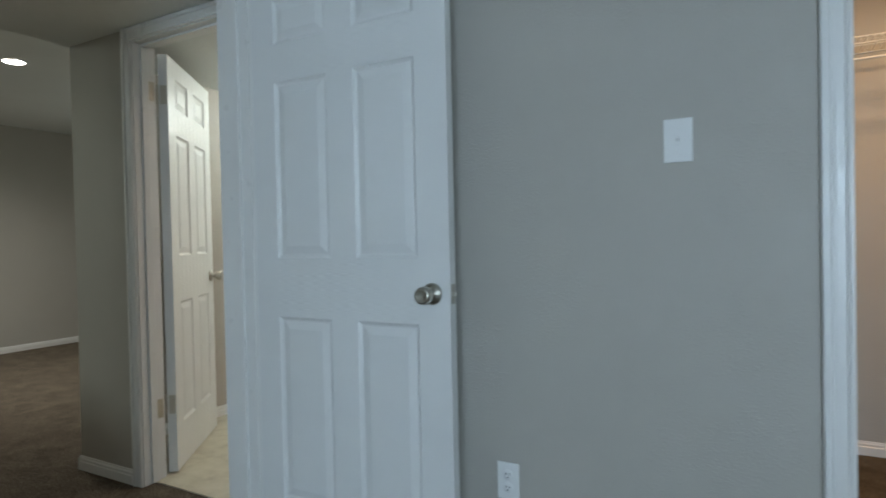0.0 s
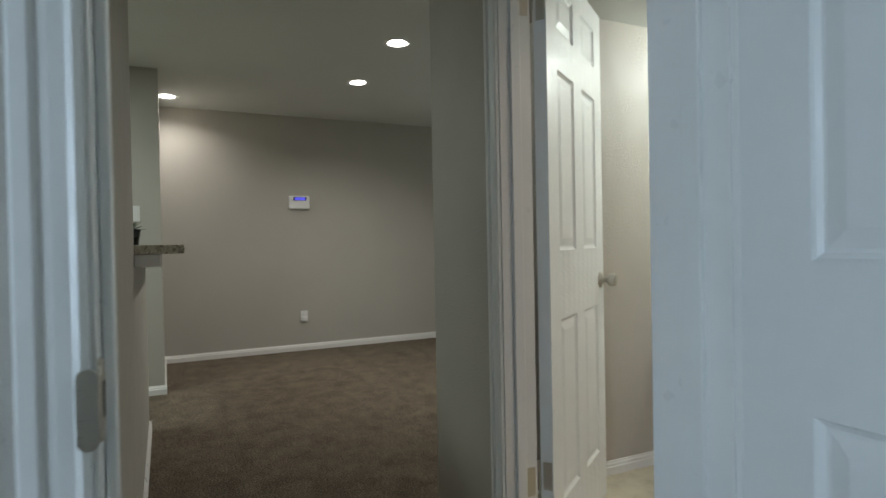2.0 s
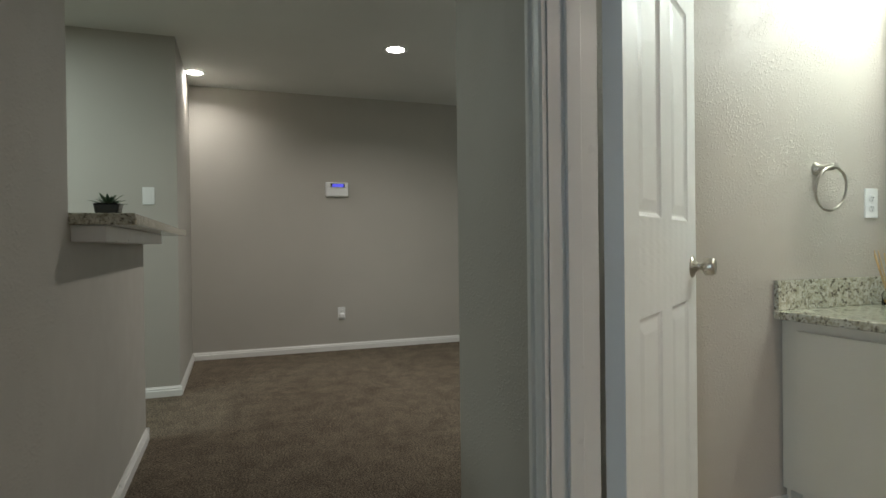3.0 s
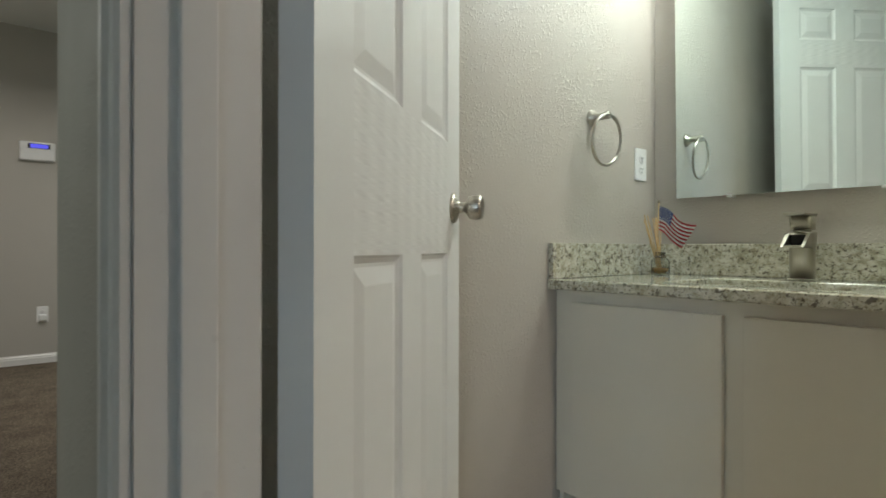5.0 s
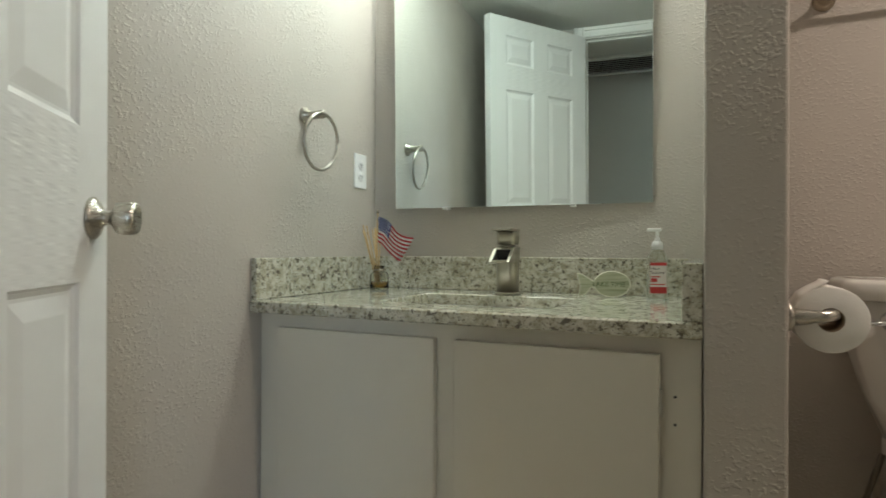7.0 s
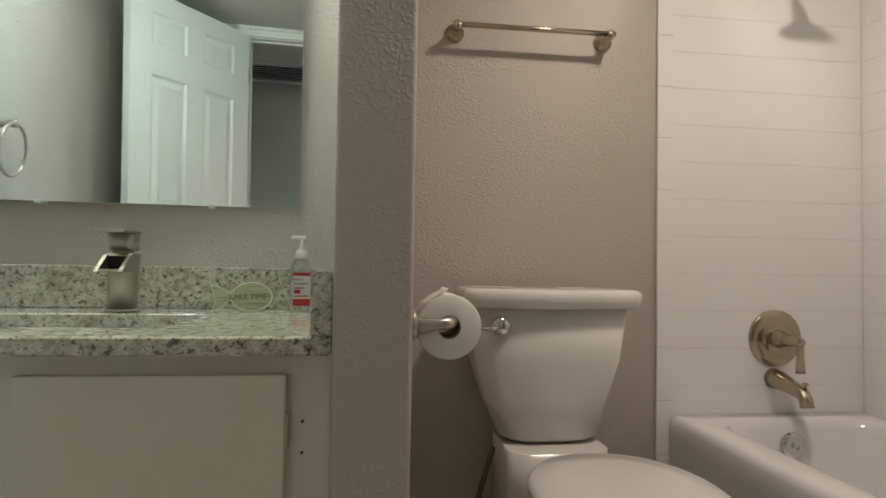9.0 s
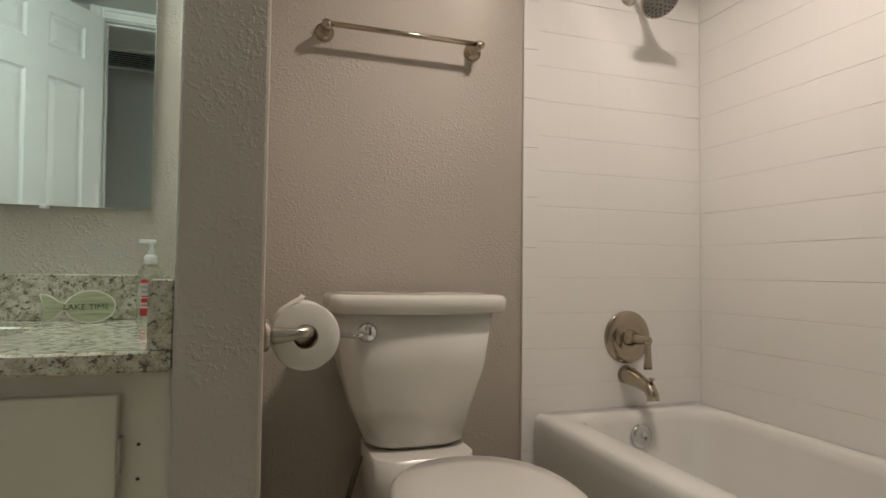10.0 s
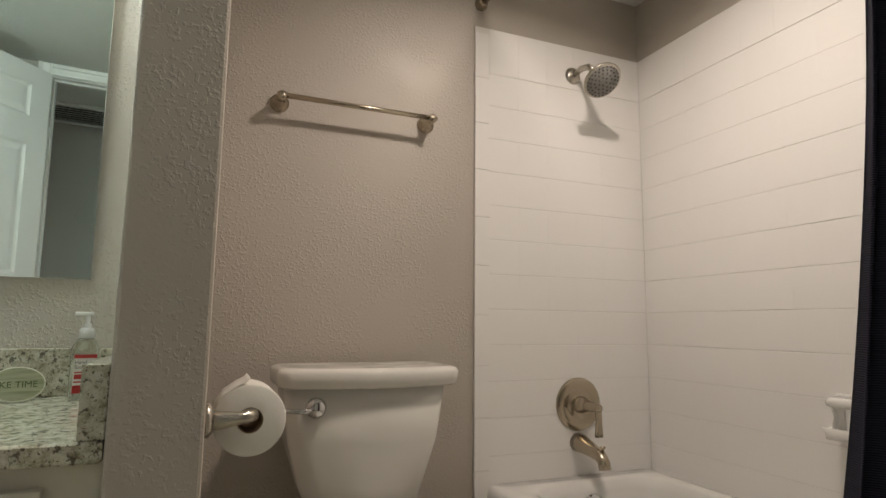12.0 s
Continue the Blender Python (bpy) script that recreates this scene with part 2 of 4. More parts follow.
def rounded(cx, cy, hw, hd, r, z, n=6, power=None):
    """A ring: a rectangle with round corners."""
    out = []
    for sx, sy, a0 in ((1, 1, 0), (-1, 1, 90), (-1, -1, 180), (1, -1, 270)):
        for k in range(n + 1):
            a = radians(a0 + 90 * k / n)
            out.append((cx + sx * (hw - r) + r * math.cos(a), cy + sy * (hd - r) + r * math.sin(a), z))
    return out


def prism(outline, y0, y1, bevel=0.0):
    """An outline in x and z, drawn out along y."""
    bm = bmesh.new()
    a = [bm.verts.new((x, y0, z)) for x, z in outline]
    b = [bm.verts.new((x, y1, z)) for x, z in outline]
    bm.faces.new(a), bm.faces.new(b[::-1])
    for k in range(len(a)):
        j = (k + 1) % len(a)
        bm.faces.new((a[k], b[k], b[j], a[j]))
    bmesh.ops.recalc_face_normals(bm, faces=bm.faces[:])
    if bevel:
        bmesh.ops.bevel(bm, geom=[e for e in bm.edges], offset=bevel, segments=2, profile=0.5, affect="EDGES")
    return bm


def mesh_of(name, bm, mat):
    me = bpy.data.meshes.new(name)
    bm.to_mesh(me)
    bm.free()
    me.materials.append(mat)
    return me


def part(name, bm, mat, parent=None, label=""):
    ob = new(name, mesh_of(name, bm, mat))
    if parent is not None:
        ob.parent = parent
    return tagged(ob, label) if label else ob


def thing(name, label, category, m=None, group="", kind=""):
    ob = new(name)
    if m is not None:
        ob.matrix_world = m
    return tagged(ob, label, category, group, kind)


def solid(name, bm, mat, label, category, m=None, group="", kind=""):
    ob = part(name, bm, mat)
    if m is not None:
        ob.matrix_world = m
    return tagged(ob, label, category, group, kind)


def structure(name, x0, x1, y0, y1, z0, z1, mat, label, category="wall", bevel=0.0):
    return solid(name, bm_box(x0, x1, y0, y1, z0, z1, bevel), mat, label, category, kind="structure")


# ---- the plan ----
H = 2.42                     # living room, kitchen, bedroom and closet ceilings
S = 2.100                    # dropped ceiling over hall and bathroom
BX0, BX1 = -1.088, -0.940    # wall between bedroom and hall
NY0, NY1 = 2.060, 2.166      # wall between hall and bathroom
BY = 3.928                   # back wall of the bathroom
LX = -2.434                   # vanity side wall
TX = 0.166                    # tiled long wall of the tub
HY = 1.035                   # hall's south wall
FX = -6.40                   # far wall of the living room
DZ = 2.036                   # door openings

WG = "greige painted textured wall"
structure("floor", -6.60, 3.40, -3.30, 5.20, -0.12, 0.0, CARPET, "brown cut-pile carpet floor", "floor")
structure("floor_bathroom", LX, TX, NY0 + 0.055, BY, 0.0005, 0.006, VINYL, "cream mottled vinyl bathroom floor", "floor")
# bedroom
structure("wall_bedroom_door_south", BX0, BX1, -3.12, 1.062, 0, H, WALL, WG)
structure("wall_bedroom_door_north", BX0, BX1, 1.894, NY0, 0, H, WALL, WG)
structure("wall_bedroom_door_head", BX0, BX1, 1.062, 1.894, DZ + 0.02, H, WALL, WG)
structure("wall_bedroom_north", BX0, 0.796, NY0, NY1, 0, H, WALL, WG)
structure("wall_bedroom_north_east", 1.62, 3.22, NY0, NY1, 0, H, WALL, WG)
structure("wall_bedroom_closet_head", 0.796, 1.62, NY0, NY1, DZ + 0.02, H, WALL, WG)
structure("wall_bedroom_east", 3.10, 3.22, -3.0, NY0, 0, H, WALL, WG)
structure("wall_bedroom_south_west", BX1, 1.25, -3.12, -3.0, 0, H, WALL, WG)
structure("wall_bedroom_south_east", 3.05, 3.22, -3.12, -3.0, 0, H, WALL, WG)
structure("wall_bedroom_south_sill", 1.25, 3.05, -3.12, -3.0, 0, 0.65, WALL, WG)
structure("wall_bedroom_south_head", 1.25, 3.05, -3.12, -3.0, 2.05, H, WALL, WG)
structure("ceiling_bedroom", BX0, 3.22, -3.12, NY1, H, H + 0.1, CEIL, "off-white textured ceiling", "ceiling")
# closet
structure("wall_closet_west", 0.46, 0.58, NY1, 3.90, 0, H, WALL, WG)
structure("wall_closet_east", 2.20, 2.32, NY1, 3.90, 0, H, WALL, WG)
structure("wall_closet_north", 0.46, 2.32, 3.90, 4.02, 0, H, WALL, WG)
structure("ceiling_closet", 0.46, 2.32, NY1, 4.02, H, H + 0.1, CEIL, "off-white textured ceiling", "ceiling")
# hall
structure("wall_hall_south", -2.78, BX0, HY - 0.12, HY, 0, H, WALL, WG)
structure("wall_hall_north_west", -2.36, -1.888, NY0, NY1, 0, H, WALL, WG)
structure("wall_hall_north_east", -1.12, BX0, NY0, NY1, 0, H, WALL, WG)
structure("wall_hall_north_head", -1.888, -1.12, NY0, NY1, DZ + 0.02, H, WALL, WG)
structure("ceiling_hall", -2.36, BX0, HY, NY0, S, H - 0.002, CEIL, "dropped textured hall ceiling", "ceiling")
# bathroom
structure("wall_bath_west", LX - 0.12, LX, NY1, BY, 0, H, BATHWALL, "greige wall with orange-peel texture")
structure("wall_bath_north", LX - 0.12, -0.499, BY, BY + 0.12, 0, H, BATHWALL, "greige wall with orange-peel texture")
structure("wall_bath_tub_north", -0.499, TX + 0.12, BY, BY + 0.12, 0, H, BATHWALL, "greige wall above white tiles")
structure("wall_bath_east", TX, TX + 0.12, NY1, BY, 0, H, BATHWALL, "greige wall above white tiles")
structure("wall_bath_partition", -1.376, -1.244, 3.302, BY, 0, S, BATHWALL, "short greige partition beside the toilet", bevel=0.006)
structure("ceiling_bathroom", LX, TX, NY1, BY, S, H - 0.002, CEIL, "off-white textured bathroom ceiling", "ceiling")
# living room and kitchen
structure("wall_living_far", FX - 0.12, FX, 1.12, 5.02, 0, H, WALL, WG)
structure("wall_living_north_west", FX, -4.90, 4.90, 5.02, 0, H, WALL, WG)
structure("wall_living_north_east", -3.30, -2.57, 4.90, 5.02, 0, H, WALL, WG)
structure("wall_living_north_sill", -4.90, -3.30, 4.90, 5.02, 0, 0.70, WALL, WG)
structure("wall_living_north_head", -4.90, -3.30, 4.90, 5.02, 2.00, H, WALL, WG)
structure("wall_living_east", -2.57, -2.47, BY + 0.12, 4.90, 0, H, WALL, WG)
structure("wall_living_south", FX - 0.12, -5.15, 1.00, 1.12, 0, H, WALL, WG)
structure("wall_kitchen_stub", -5.27, -5.15, -1.6, 1.00, 0, H, WALL, WG)
structure("wall_kitchen_south", -5.27, BX0, -1.72, -1.6, 0, H, WALL, WG)
structure("wall_kitchen_half", -4.20, -2.78, HY - 0.12, HY, 0, 1.0675, WALL, "half-height greige wall under a breakfast bar")
structure("ceiling_living", FX - 0.12, BX0, -1.72, 5.02, H, H + 0.1, CEIL, "off-white textured ceiling", "ceiling")

# ---- trim ----
def board(axis, a, b, face, out, z1=0.068, name="baseboard", thick=0.014):
    """A moulded skirting along axis from a to b, on the wall face, standing out along +1 or -1."""
    prof = [(0, 0), (thick, 0), (thick, z1 * 0.60), (thick * 0.72, z1 * 0.66), (thick * 0.72, z1 * 0.80), (thick * 0.4, z1 * 0.90), (thick * 0.3, z1), (0, z1)]
    rings = []
    for s in (a, b):
        rings.append([(s, face + out * d, z) if axis == "x" else (face + out * d, s, z) for d, z in prof])
    bm = loft(rings)
    for f in bm.faces:
        f.smooth = False
    return solid(name, bm, TRIM, "white moulded wooden baseboard along the carpet", "baseboard", kind="structure")


board("x", -4.20, BX0, HY, 1)
board("y", HY - 0.12, HY + 0.014, -4.20, -1)
board("x", -2.36, -1.94, NY0, -1)
board("y", NY0 - 0.014, NY1, -2.36, -1)
board("y", -1.6, 1.134, -5.15, 1)
board("x", FX, -5.15, 1.12, 1)
board("y", 1.12, 4.90, FX, 1)
board("x", FX, -2.57, 4.90, -1)
board("y", NY1, 3.40, LX, 1)
board("x", 0.58, 2.20, 3.90, -1)
board("y", NY1, 3.90, 0.58, 1)
board("x", BX1, 0.736, NY0, -1)
board("y", -3.0, 1.022, BX1, 1)
board("x", -1.244, -0.499, BY, -1)


def casing_bm(length, width=0.06, thick=0.017):
    """Fluted door casing: x across from the opening outwards, y out from the wall, z along."""
    prof = [(0, 0), (0, thick * 0.55), (0.006, thick * 0.8), (0.012, thick * 0.62), (width * 0.45, thick * 0.70), (width * 0.62, thick * 0.66),
            (width * 0.70, thick), (width * 0.93, thick), (width, thick * 0.6), (width, 0)]
    bm = loft([[(x, -y, z) for x, y in prof] for z in (0, length)])
    for f in bm.faces:
        f.smooth = False
    return bm


def door_frame(name, m, width, depth, label, stop_at, casing_back=True, cw=0.06, sw=0.034):
    """Jambs, stops and casings of an opening: x along the opening from 0 to width, y through the wall from 0 to depth."""
    th = thing(name, label, "door frame", m, kind="structure")
    j = 0.019
    top = DZ
    for nm, b in (("jamb", bm_box(-j, 0, 0, depth, 0, top + j)), ("jamb", bm_box(width, width + j, 0, depth, 0, top + j)),
                  ("head_jamb", bm_box(0, width, 0, depth, top, top + j)),
                  ("door_stop", bm_box(0.0005, 0.011, stop_at, stop_at + sw, 0.004, top - 0.012, 0.002)),
                  ("door_stop", bm_box(width - 0.011, width - 0.0005, stop_at, stop_at + sw, 0.004, top - 0.012, 0.002)),
                  ("door_stop", bm_box(0.0005, width - 0.0005, stop_at, stop_at + sw, top - 0.011, top - 0.0005, 0.002))):
        part(nm, b, TRIM, th)
    faces = [Matrix.Identity(4)] + ([Matrix.Translation((width, depth, 0)) @ Matrix.Rotation(math.pi, 4, "Z")] if casing_back else [])
    for f in faces:
        a = casing_bm(top + 0.064, cw)
        a.transform(f @ Matrix.Translation((width + 0.004, -0.001, 0)))
        part("casing", a, TRIM, th)
        b = casing_bm(top + 0.064, cw)
        b.transform(f @ Matrix.Translation((-0.004, -0.001, 0)) @ Matrix.Diagonal((-1, 1, 1, 1)))
        bmesh.ops.recalc_face_normals(b, faces=b.faces[:])
        part("casing", b, TRIM, th)
        c = casing_bm(width + 0.008, cw)
        c.transform(f @ Matrix.Translation((-0.004, -0.001, top + 0.004)) @ Matrix(((0, 0, 1, 0), (0, 1, 0, 0), (1, 0, 0, 0), (0, 0, 0, 1))))
        bmesh.ops.recalc_face_normals(c, faces=c.faces[:])
        part("head_casing", c, TRIM, th)
    return th


bath_frame = door_frame("door_frame_1", pose(-1.869, NY0, 0), 0.730, NY1 - NY0, "white fluted wooden door frame of the bathroom", 0.036, sw=0.034)
bed_frame = door_frame("door_frame_2", Matrix.Translation((BX1, 1.081, 0)) @ Matrix.Rotation(math.pi / 2, 4, "Z"), 0.794, BX1 - BX0,
                       "white wooden door frame between bedroom and hall", 0.045, cw=0.052)
closet_frame = door_frame("door_frame_3", pose(0.815, NY0, 0), 0.786, NY1 - NY0, "white wooden frame of the closet opening", 0.05)
# strike plate of the bedroom frame
TO_JAMB = Matrix(((0, 0, 1, 0), (1, 0, 0, 0), (0, 1, 0, 0), (0, 0, 0, 1)))
plate_bm = loft([rounded(0.017, 0.958, 0.019, 0.036, 0.016, -0.002), rounded(0.017, 0.958, 0.019, 0.036, 0.016, 0.0026), rounded(0.017, 0.958, 0.017, 0.034, 0.015, 0.0036)])
plate_bm.transform(TO_JAMB)
part("strike_plate", plate_bm, HINGEMETAL, bed_frame, "brushed nickel strike plate")
part("strike_lip", loft([[(x, -0.0185, z) for x, z, _ in rounded(-0.0050, 0.958, 0.0085, 0.034, 0.008, 0)], [(x, -0.0215, z) for x, z, _ in rounded(-0.0050, 0.958, 0.0080, 0.0335, 0.0075, 0)]]), HINGEMETAL, bed_frame)
part("strike_side", bm_box(0.0003, 0.0034, -0.0186, -0.0030, 0.930, 0.986, 0.0008), HINGEMETAL, bed_frame)
# dark block on the plate paints the shade of the latch hole
part("strike_hole_shade", bm_box(0.0030, 0.0040, 0.010, 0.026, 0.943, 0.974), DARK, bed_frame)


# ---- doors ----
def knob_bm():
    """A tulip knob standing out along z."""
    return lathe([(0, 0), (0.033, 0), (0.033, 0.003), (0.028, 0.008), (0.015, 0.013), (0.0115, 0.018), (0.0115, 0.028), (0.016, 0.031),
                  (0.0245, 0.036), (0.0262, 0.044), (0.0262, 0.058), (0.024, 0.064), (0.017, 0.066), (0.015, 0.0645), (0, 0.0645)], 36)


def panel_bm(x0, x1, z0, z1, y, s):
    """A raised field inside a moulded recess; s = -1: seen from -y."""
    bm = bmesh.new()
    rings = []
    for inset, d in ((0, 0), (0.004, 0.0045), (0.011, 0.0085), (0.016, 0.0085), (0.040, 0.0025), (0.042, 0.0022)):
        yy = y - s * d
        rings.append([bm.verts.new(p) for p in ((x0 + inset, yy, z0 + inset), (x1 - inset, yy, z0 + inset), (x1 - inset, yy, z1 - inset), (x0 + inset, yy, z1 - inset))])
    for a, b in zip(rings, rings[1:]):
        for k in range(4):
            j = (k + 1) % 4
            bm.faces.new((a[k], a[j], b[j], b[k]))
    bm.faces.new(rings[-1])
    bmesh.ops.recalc_face_normals(bm, faces=bm.faces[:])
    if bm.faces[-1].normal.y * s < 0:
        bmesh.ops.reverse_faces(bm, faces=bm.faces[:])
    return bm


def six_panel_door(name, m, w, label, hinges, kz=0.938, low=0.845, T=0.035):
    """x from the hinge edge, y from the near face into the leaf, z up."""
    Hd = 2.015
    th = thing(name, label, "door", m)
    st, mu = 0.108, 0.105
    pw = (w - 2 * st - mu) / 2
    cols = [(st, st + pw), (st + pw + mu, w - st)]
    rows = [(0.215, low), (1.045, 1.645), (1.775, 1.925)]
    for nm, b, mt in (("hinge_stile", bm_box(0, st, 0, T, 0, Hd), STILEGRAIN), ("lock_stile", bm_box(w - st, w, 0, T, 0, Hd), STILEGRAIN),
                      ("bottom_rail", bm_box(st, w - st, 0, T, 0, rows[0][0]), RAILGRAIN), ("lock_rail", bm_box(st, w - st, 0, T, rows[0][1], rows[1][0]), RAILGRAIN),
                      ("frieze_rail", bm_box(st, w - st, 0, T, rows[1][1], rows[2][0]), RAILGRAIN), ("top_rail", bm_box(st, w - st, 0, T, rows[2][1], Hd), RAILGRAIN)):
        part(nm, b, mt, th)
    for z0, z1 in rows:
        part("mullion", bm_box(cols[0][1], cols[1][0], 0, T, z0, z1), STILEGRAIN, th)
        for x0, x1 in cols:
            part("panel", panel_bm(x0, x1, z0, z1, 0.0, -1), STILEGRAIN, th)
            part("panel", panel_bm(x0, x1, z0, z1, T, 1), STILEGRAIN, th)
    kx = w - 0.060
    for f in (Matrix.Rotation(math.pi / 2, 4, "X"), Matrix.Translation((0, T, 0)) @ Matrix.Rotation(-math.pi / 2, 4, "X")):
        b = knob_bm()
        b.transform(Matrix.Translation((kx, 0, kz)) @ f)
        part("knob", b, NICKEL, th, "brushed nickel door knob")
    part("latch_plate", bm_box(w - 0.0005, w + 0.0012, 0.006, 0.029, kz - 0.029, kz + 0.029), NICKEL, th)
    part("latch_bolt", bm_box(w, w + 0.010, 0.011, 0.024, kz - 0.008, kz + 0.008, 0.002), NICKEL, th)
    for hz in hinges:
        hg = part("hinge", bm_box(-0.0022, 0.0002, 0.003, 0.033, hz - 0.045, hz + 0.045, 0.0008), HINGEMETAL, th, "satin metal butt hinge")
        part("hinge_pin", lathe([(0, -0.05), (0.0045, -0.049), (0.0055, -0.045), (0.0055, 0.045), (0.0045, 0.049), (0, 0.05)], 10,
                                Matrix.Translation((-0.004, T + 0.004, hz))), HINGEMETAL, hg)
    return th


BATH_OPEN = 125.6
six_panel_door("door_1", Matrix.Translation((-1.894, 2.203, 0.012)) @ Matrix.Rotation(radians(BATH_OPEN), 4, "Z") @ Matrix.Translation((0.004, -0.042, 0)), 0.711,
               "white six-panel bathroom door standing open", (0.328, 1.820), 0.912, 0.815, 0.042)
# jamb leaves of the bathroom hinges
for hz in (0.340, 1.832):
    part("hinge_leaf", bm_box(0.0002, 0.0024, 0.070, 0.105, hz - 0.045, hz + 0.045, 0.0008), HINGEMETAL, bath_frame, "satin metal hinge leaf")
six_panel_door("door_2", Matrix.Translation((-0.937, 1.880, 0.012)) @ Matrix.Rotation(radians(0.5), 4, "Z"), 0.772,
               "white six-panel bedroom door standing open", (0.325, 1.08, 1.835))


# ---- plates ----
def wall_plate(name, m, label, kind):
    """A cover plate in x and z on a wall, facing -y."""
    th = thing(name, label, "switch" if kind != "outlet" else "outlet", m)
    part("plate", bm_box(-0.036, 0.036, -0.006, 0.0, -0.058, 0.058, 0.003), PLASTIC, th)
    if kind == "toggle":
        part("toggle_bezel", bm_box(-0.006, 0.006, -0.0075, -0.005, -0.013, 0.013, 0.0005), PLASTIC, th)
        b = bm_box(-0.0035, 0.0035, -0.017, -0.005, -0.005, 0.005, 0.001)
        b.transform(Matrix.Rotation(radians(-25), 4, "X"))
        part("toggle", b, PLASTIC, th)
    elif kind == "rocker":
        part("rocker_frame", bm_box(-0.018, 0.018, -0.0072, -0.005, -0.035, 0.035, 0.0008), PLASTIC, th)
        b = bm_box(-0.0145, 0.0145, -0.010, -0.006, -0.031, 0.031, 0.001)
        b.transform(Matrix.Rotation(radians(3), 4, "X"))
        part("rocker", b, PLASTIC, th)
    else:
        for s in (-1, 1):
            face = part("receptacle", lathe([(0, -0.001), (0.0165, -0.001), (0.0165, 0.0018), (0.0155, 0.0026), (0, 0.0026)], 20,
                        Matrix.Translation((0, -0.0055, s * 0.0195)) @ Matrix.Rotation(math.pi / 2, 4, "X")), PLASTIC, th)
            # raised black bars paint the shade inside the slots; nothing is cut
            for dx in (-0.006, 0.006):
                part("slot", bm_box(dx - 0.001, dx + 0.001, -0.0088, -0.0079, s * 0.0195 - 0.001, s * 0.0195 + 0.007), IVORY, face)
            part("ground_slot", bm_box(-0.0022, 0.0022, -0.0088, -0.0079, s * 0.0195 - 0.0095, s * 0.0195 - 0.0055), IVORY, face)
    for s in (-1, 1) if kind != "outlet" else (0,):
        part("screw", lathe([(0, 0), (0.0028, 0), (0.0022, 0.0012), (0, 0.0014)], 10, Matrix.Translation((0, -0.0058, s * 0.030 * (1.6 if kind == "rocker" else 1))) @ Matrix.Rotation(math.pi / 2, 4, "X")), PLASTIC, th)
    return th


EAST = Matrix.Rotation(math.pi / 2, 4, "Z")      # faces +x
wall_plate("light_switch", pose(0.436, NY0, 1.359), "white single toggle light switch on the greige wall", "toggle")
wall_plate("wall_outlet", pose(-0.066, NY0, 0.360), "white double wall outlet low on the wall", "outlet")
wall_plate("light_switch", Matrix.Translation((BX1, 0.772, 1.363)) @ EAST, "white rocker light switch beside the bedroom door", "rocker")
wall_plate("light_switch", Matrix.Translation((-5.15, 0.946, 1.345)) @ EAST, "white rocker light switch on the kitchen wall end", "rocker")
lo = wall_plate("wall_outlet", Matrix.Translation((FX, 2.434, 0.354)) @ EAST, "white wall outlet with a plugged-in night light", "outlet")
part("night_light", bm_box(-0.024, 0.024, -0.034, -0.006, -0.045, 0.0, 0.008), PLASTIC, lo, "small white plug-in unit")
wall_plate("wall_outlet", Matrix.Translation((LX, 3.824, 1.139)) @ EAST, "white grounded outlet above the vanity splashback", "outlet")


# ---- living room ----
def alarm_panel(m):
    th = thing("alarm_keypad", "white wall keypad with a lit blue display", "keypad", m)
    part("housing", bm_box(-0.108, 0.108, -0.030, 0.0, -0.070, 0.070, 0.012, 3), PLASTIC, th)
    part("bezel", bm_box(-0.060, 0.075, -0.0315, -0.029, 0.020, 0.056, 0.0008), IVORY, th)
    part("display", bm_box(-0.045, 0.062, -0.0325, -0.031, 0.024, 0.052), SCREEN, th, "glowing blue display")
    part("flap", bm_box(-0.098, 0.098, -0.0335, -0.029, -0.062, 0.010, 0.003), PLASTIC, th)
    part("button", bm_box(-0.092, -0.072, -0.0335, -0.029, 0.026, 0.048, 0.002), PLASTIC, th)


alarm_panel(Matrix.Translation((FX, 2.402, 1.532)) @ EAST)

can = thing("recessed_light", "lit round recessed downlight with a white trim ring", "ceiling light", pose(CANS[0][0], CANS[0][1], H), "living room downlights")
part("trim_ring", lathe([(0.066, 0.0), (0.066, -0.003), (0.088, -0.006), (0.095, -0.003), (0.095, 0.0)], 36), PLASTIC, can)
part("lens", lathe([(0, -0.004), (0.066, -0.003), (0.066, 0.0), (0, 0.0)], 36), GLOW, can, "glowing diffuser")
for cx, cy in CANS[1:]:
    copy_thing(can, pose(cx, cy, H))

bar = solid("breakfast_bar", prism([(-4.70, 1.068), (-2.785, 1.068), (-2.785, 1.102), (-4.70, 1.102)], 0.72, 1.206, 0.004), GRANITE,
            "speckled granite breakfast bar slab on the half wall", "counter")
brk = solid("bar_support", bm_box(-4.17, -2.80, HY, 1.125, 1.018, 1.0675, 0.003), TRIM, "white painted ledge under the breakfast bar", "bar support")


def leaf_bm(length, width, thick):
    rings = []
    for s in range(7):
        u = s / 6
        wv = width * (math.sin(math.pi * (0.14 + 0.86 * u)) ** 0.7 if u < 1 else 0.02)
        z = length * u
        y = 0.25 * length * u * u
        rings.append([(wv * math.cos(2 * math.pi * k / 8), y + thick * math.sin(2 * math.pi * k / 8) * (1 - 0.8 * u), z) for k in range(8)])
    return loft(rings)


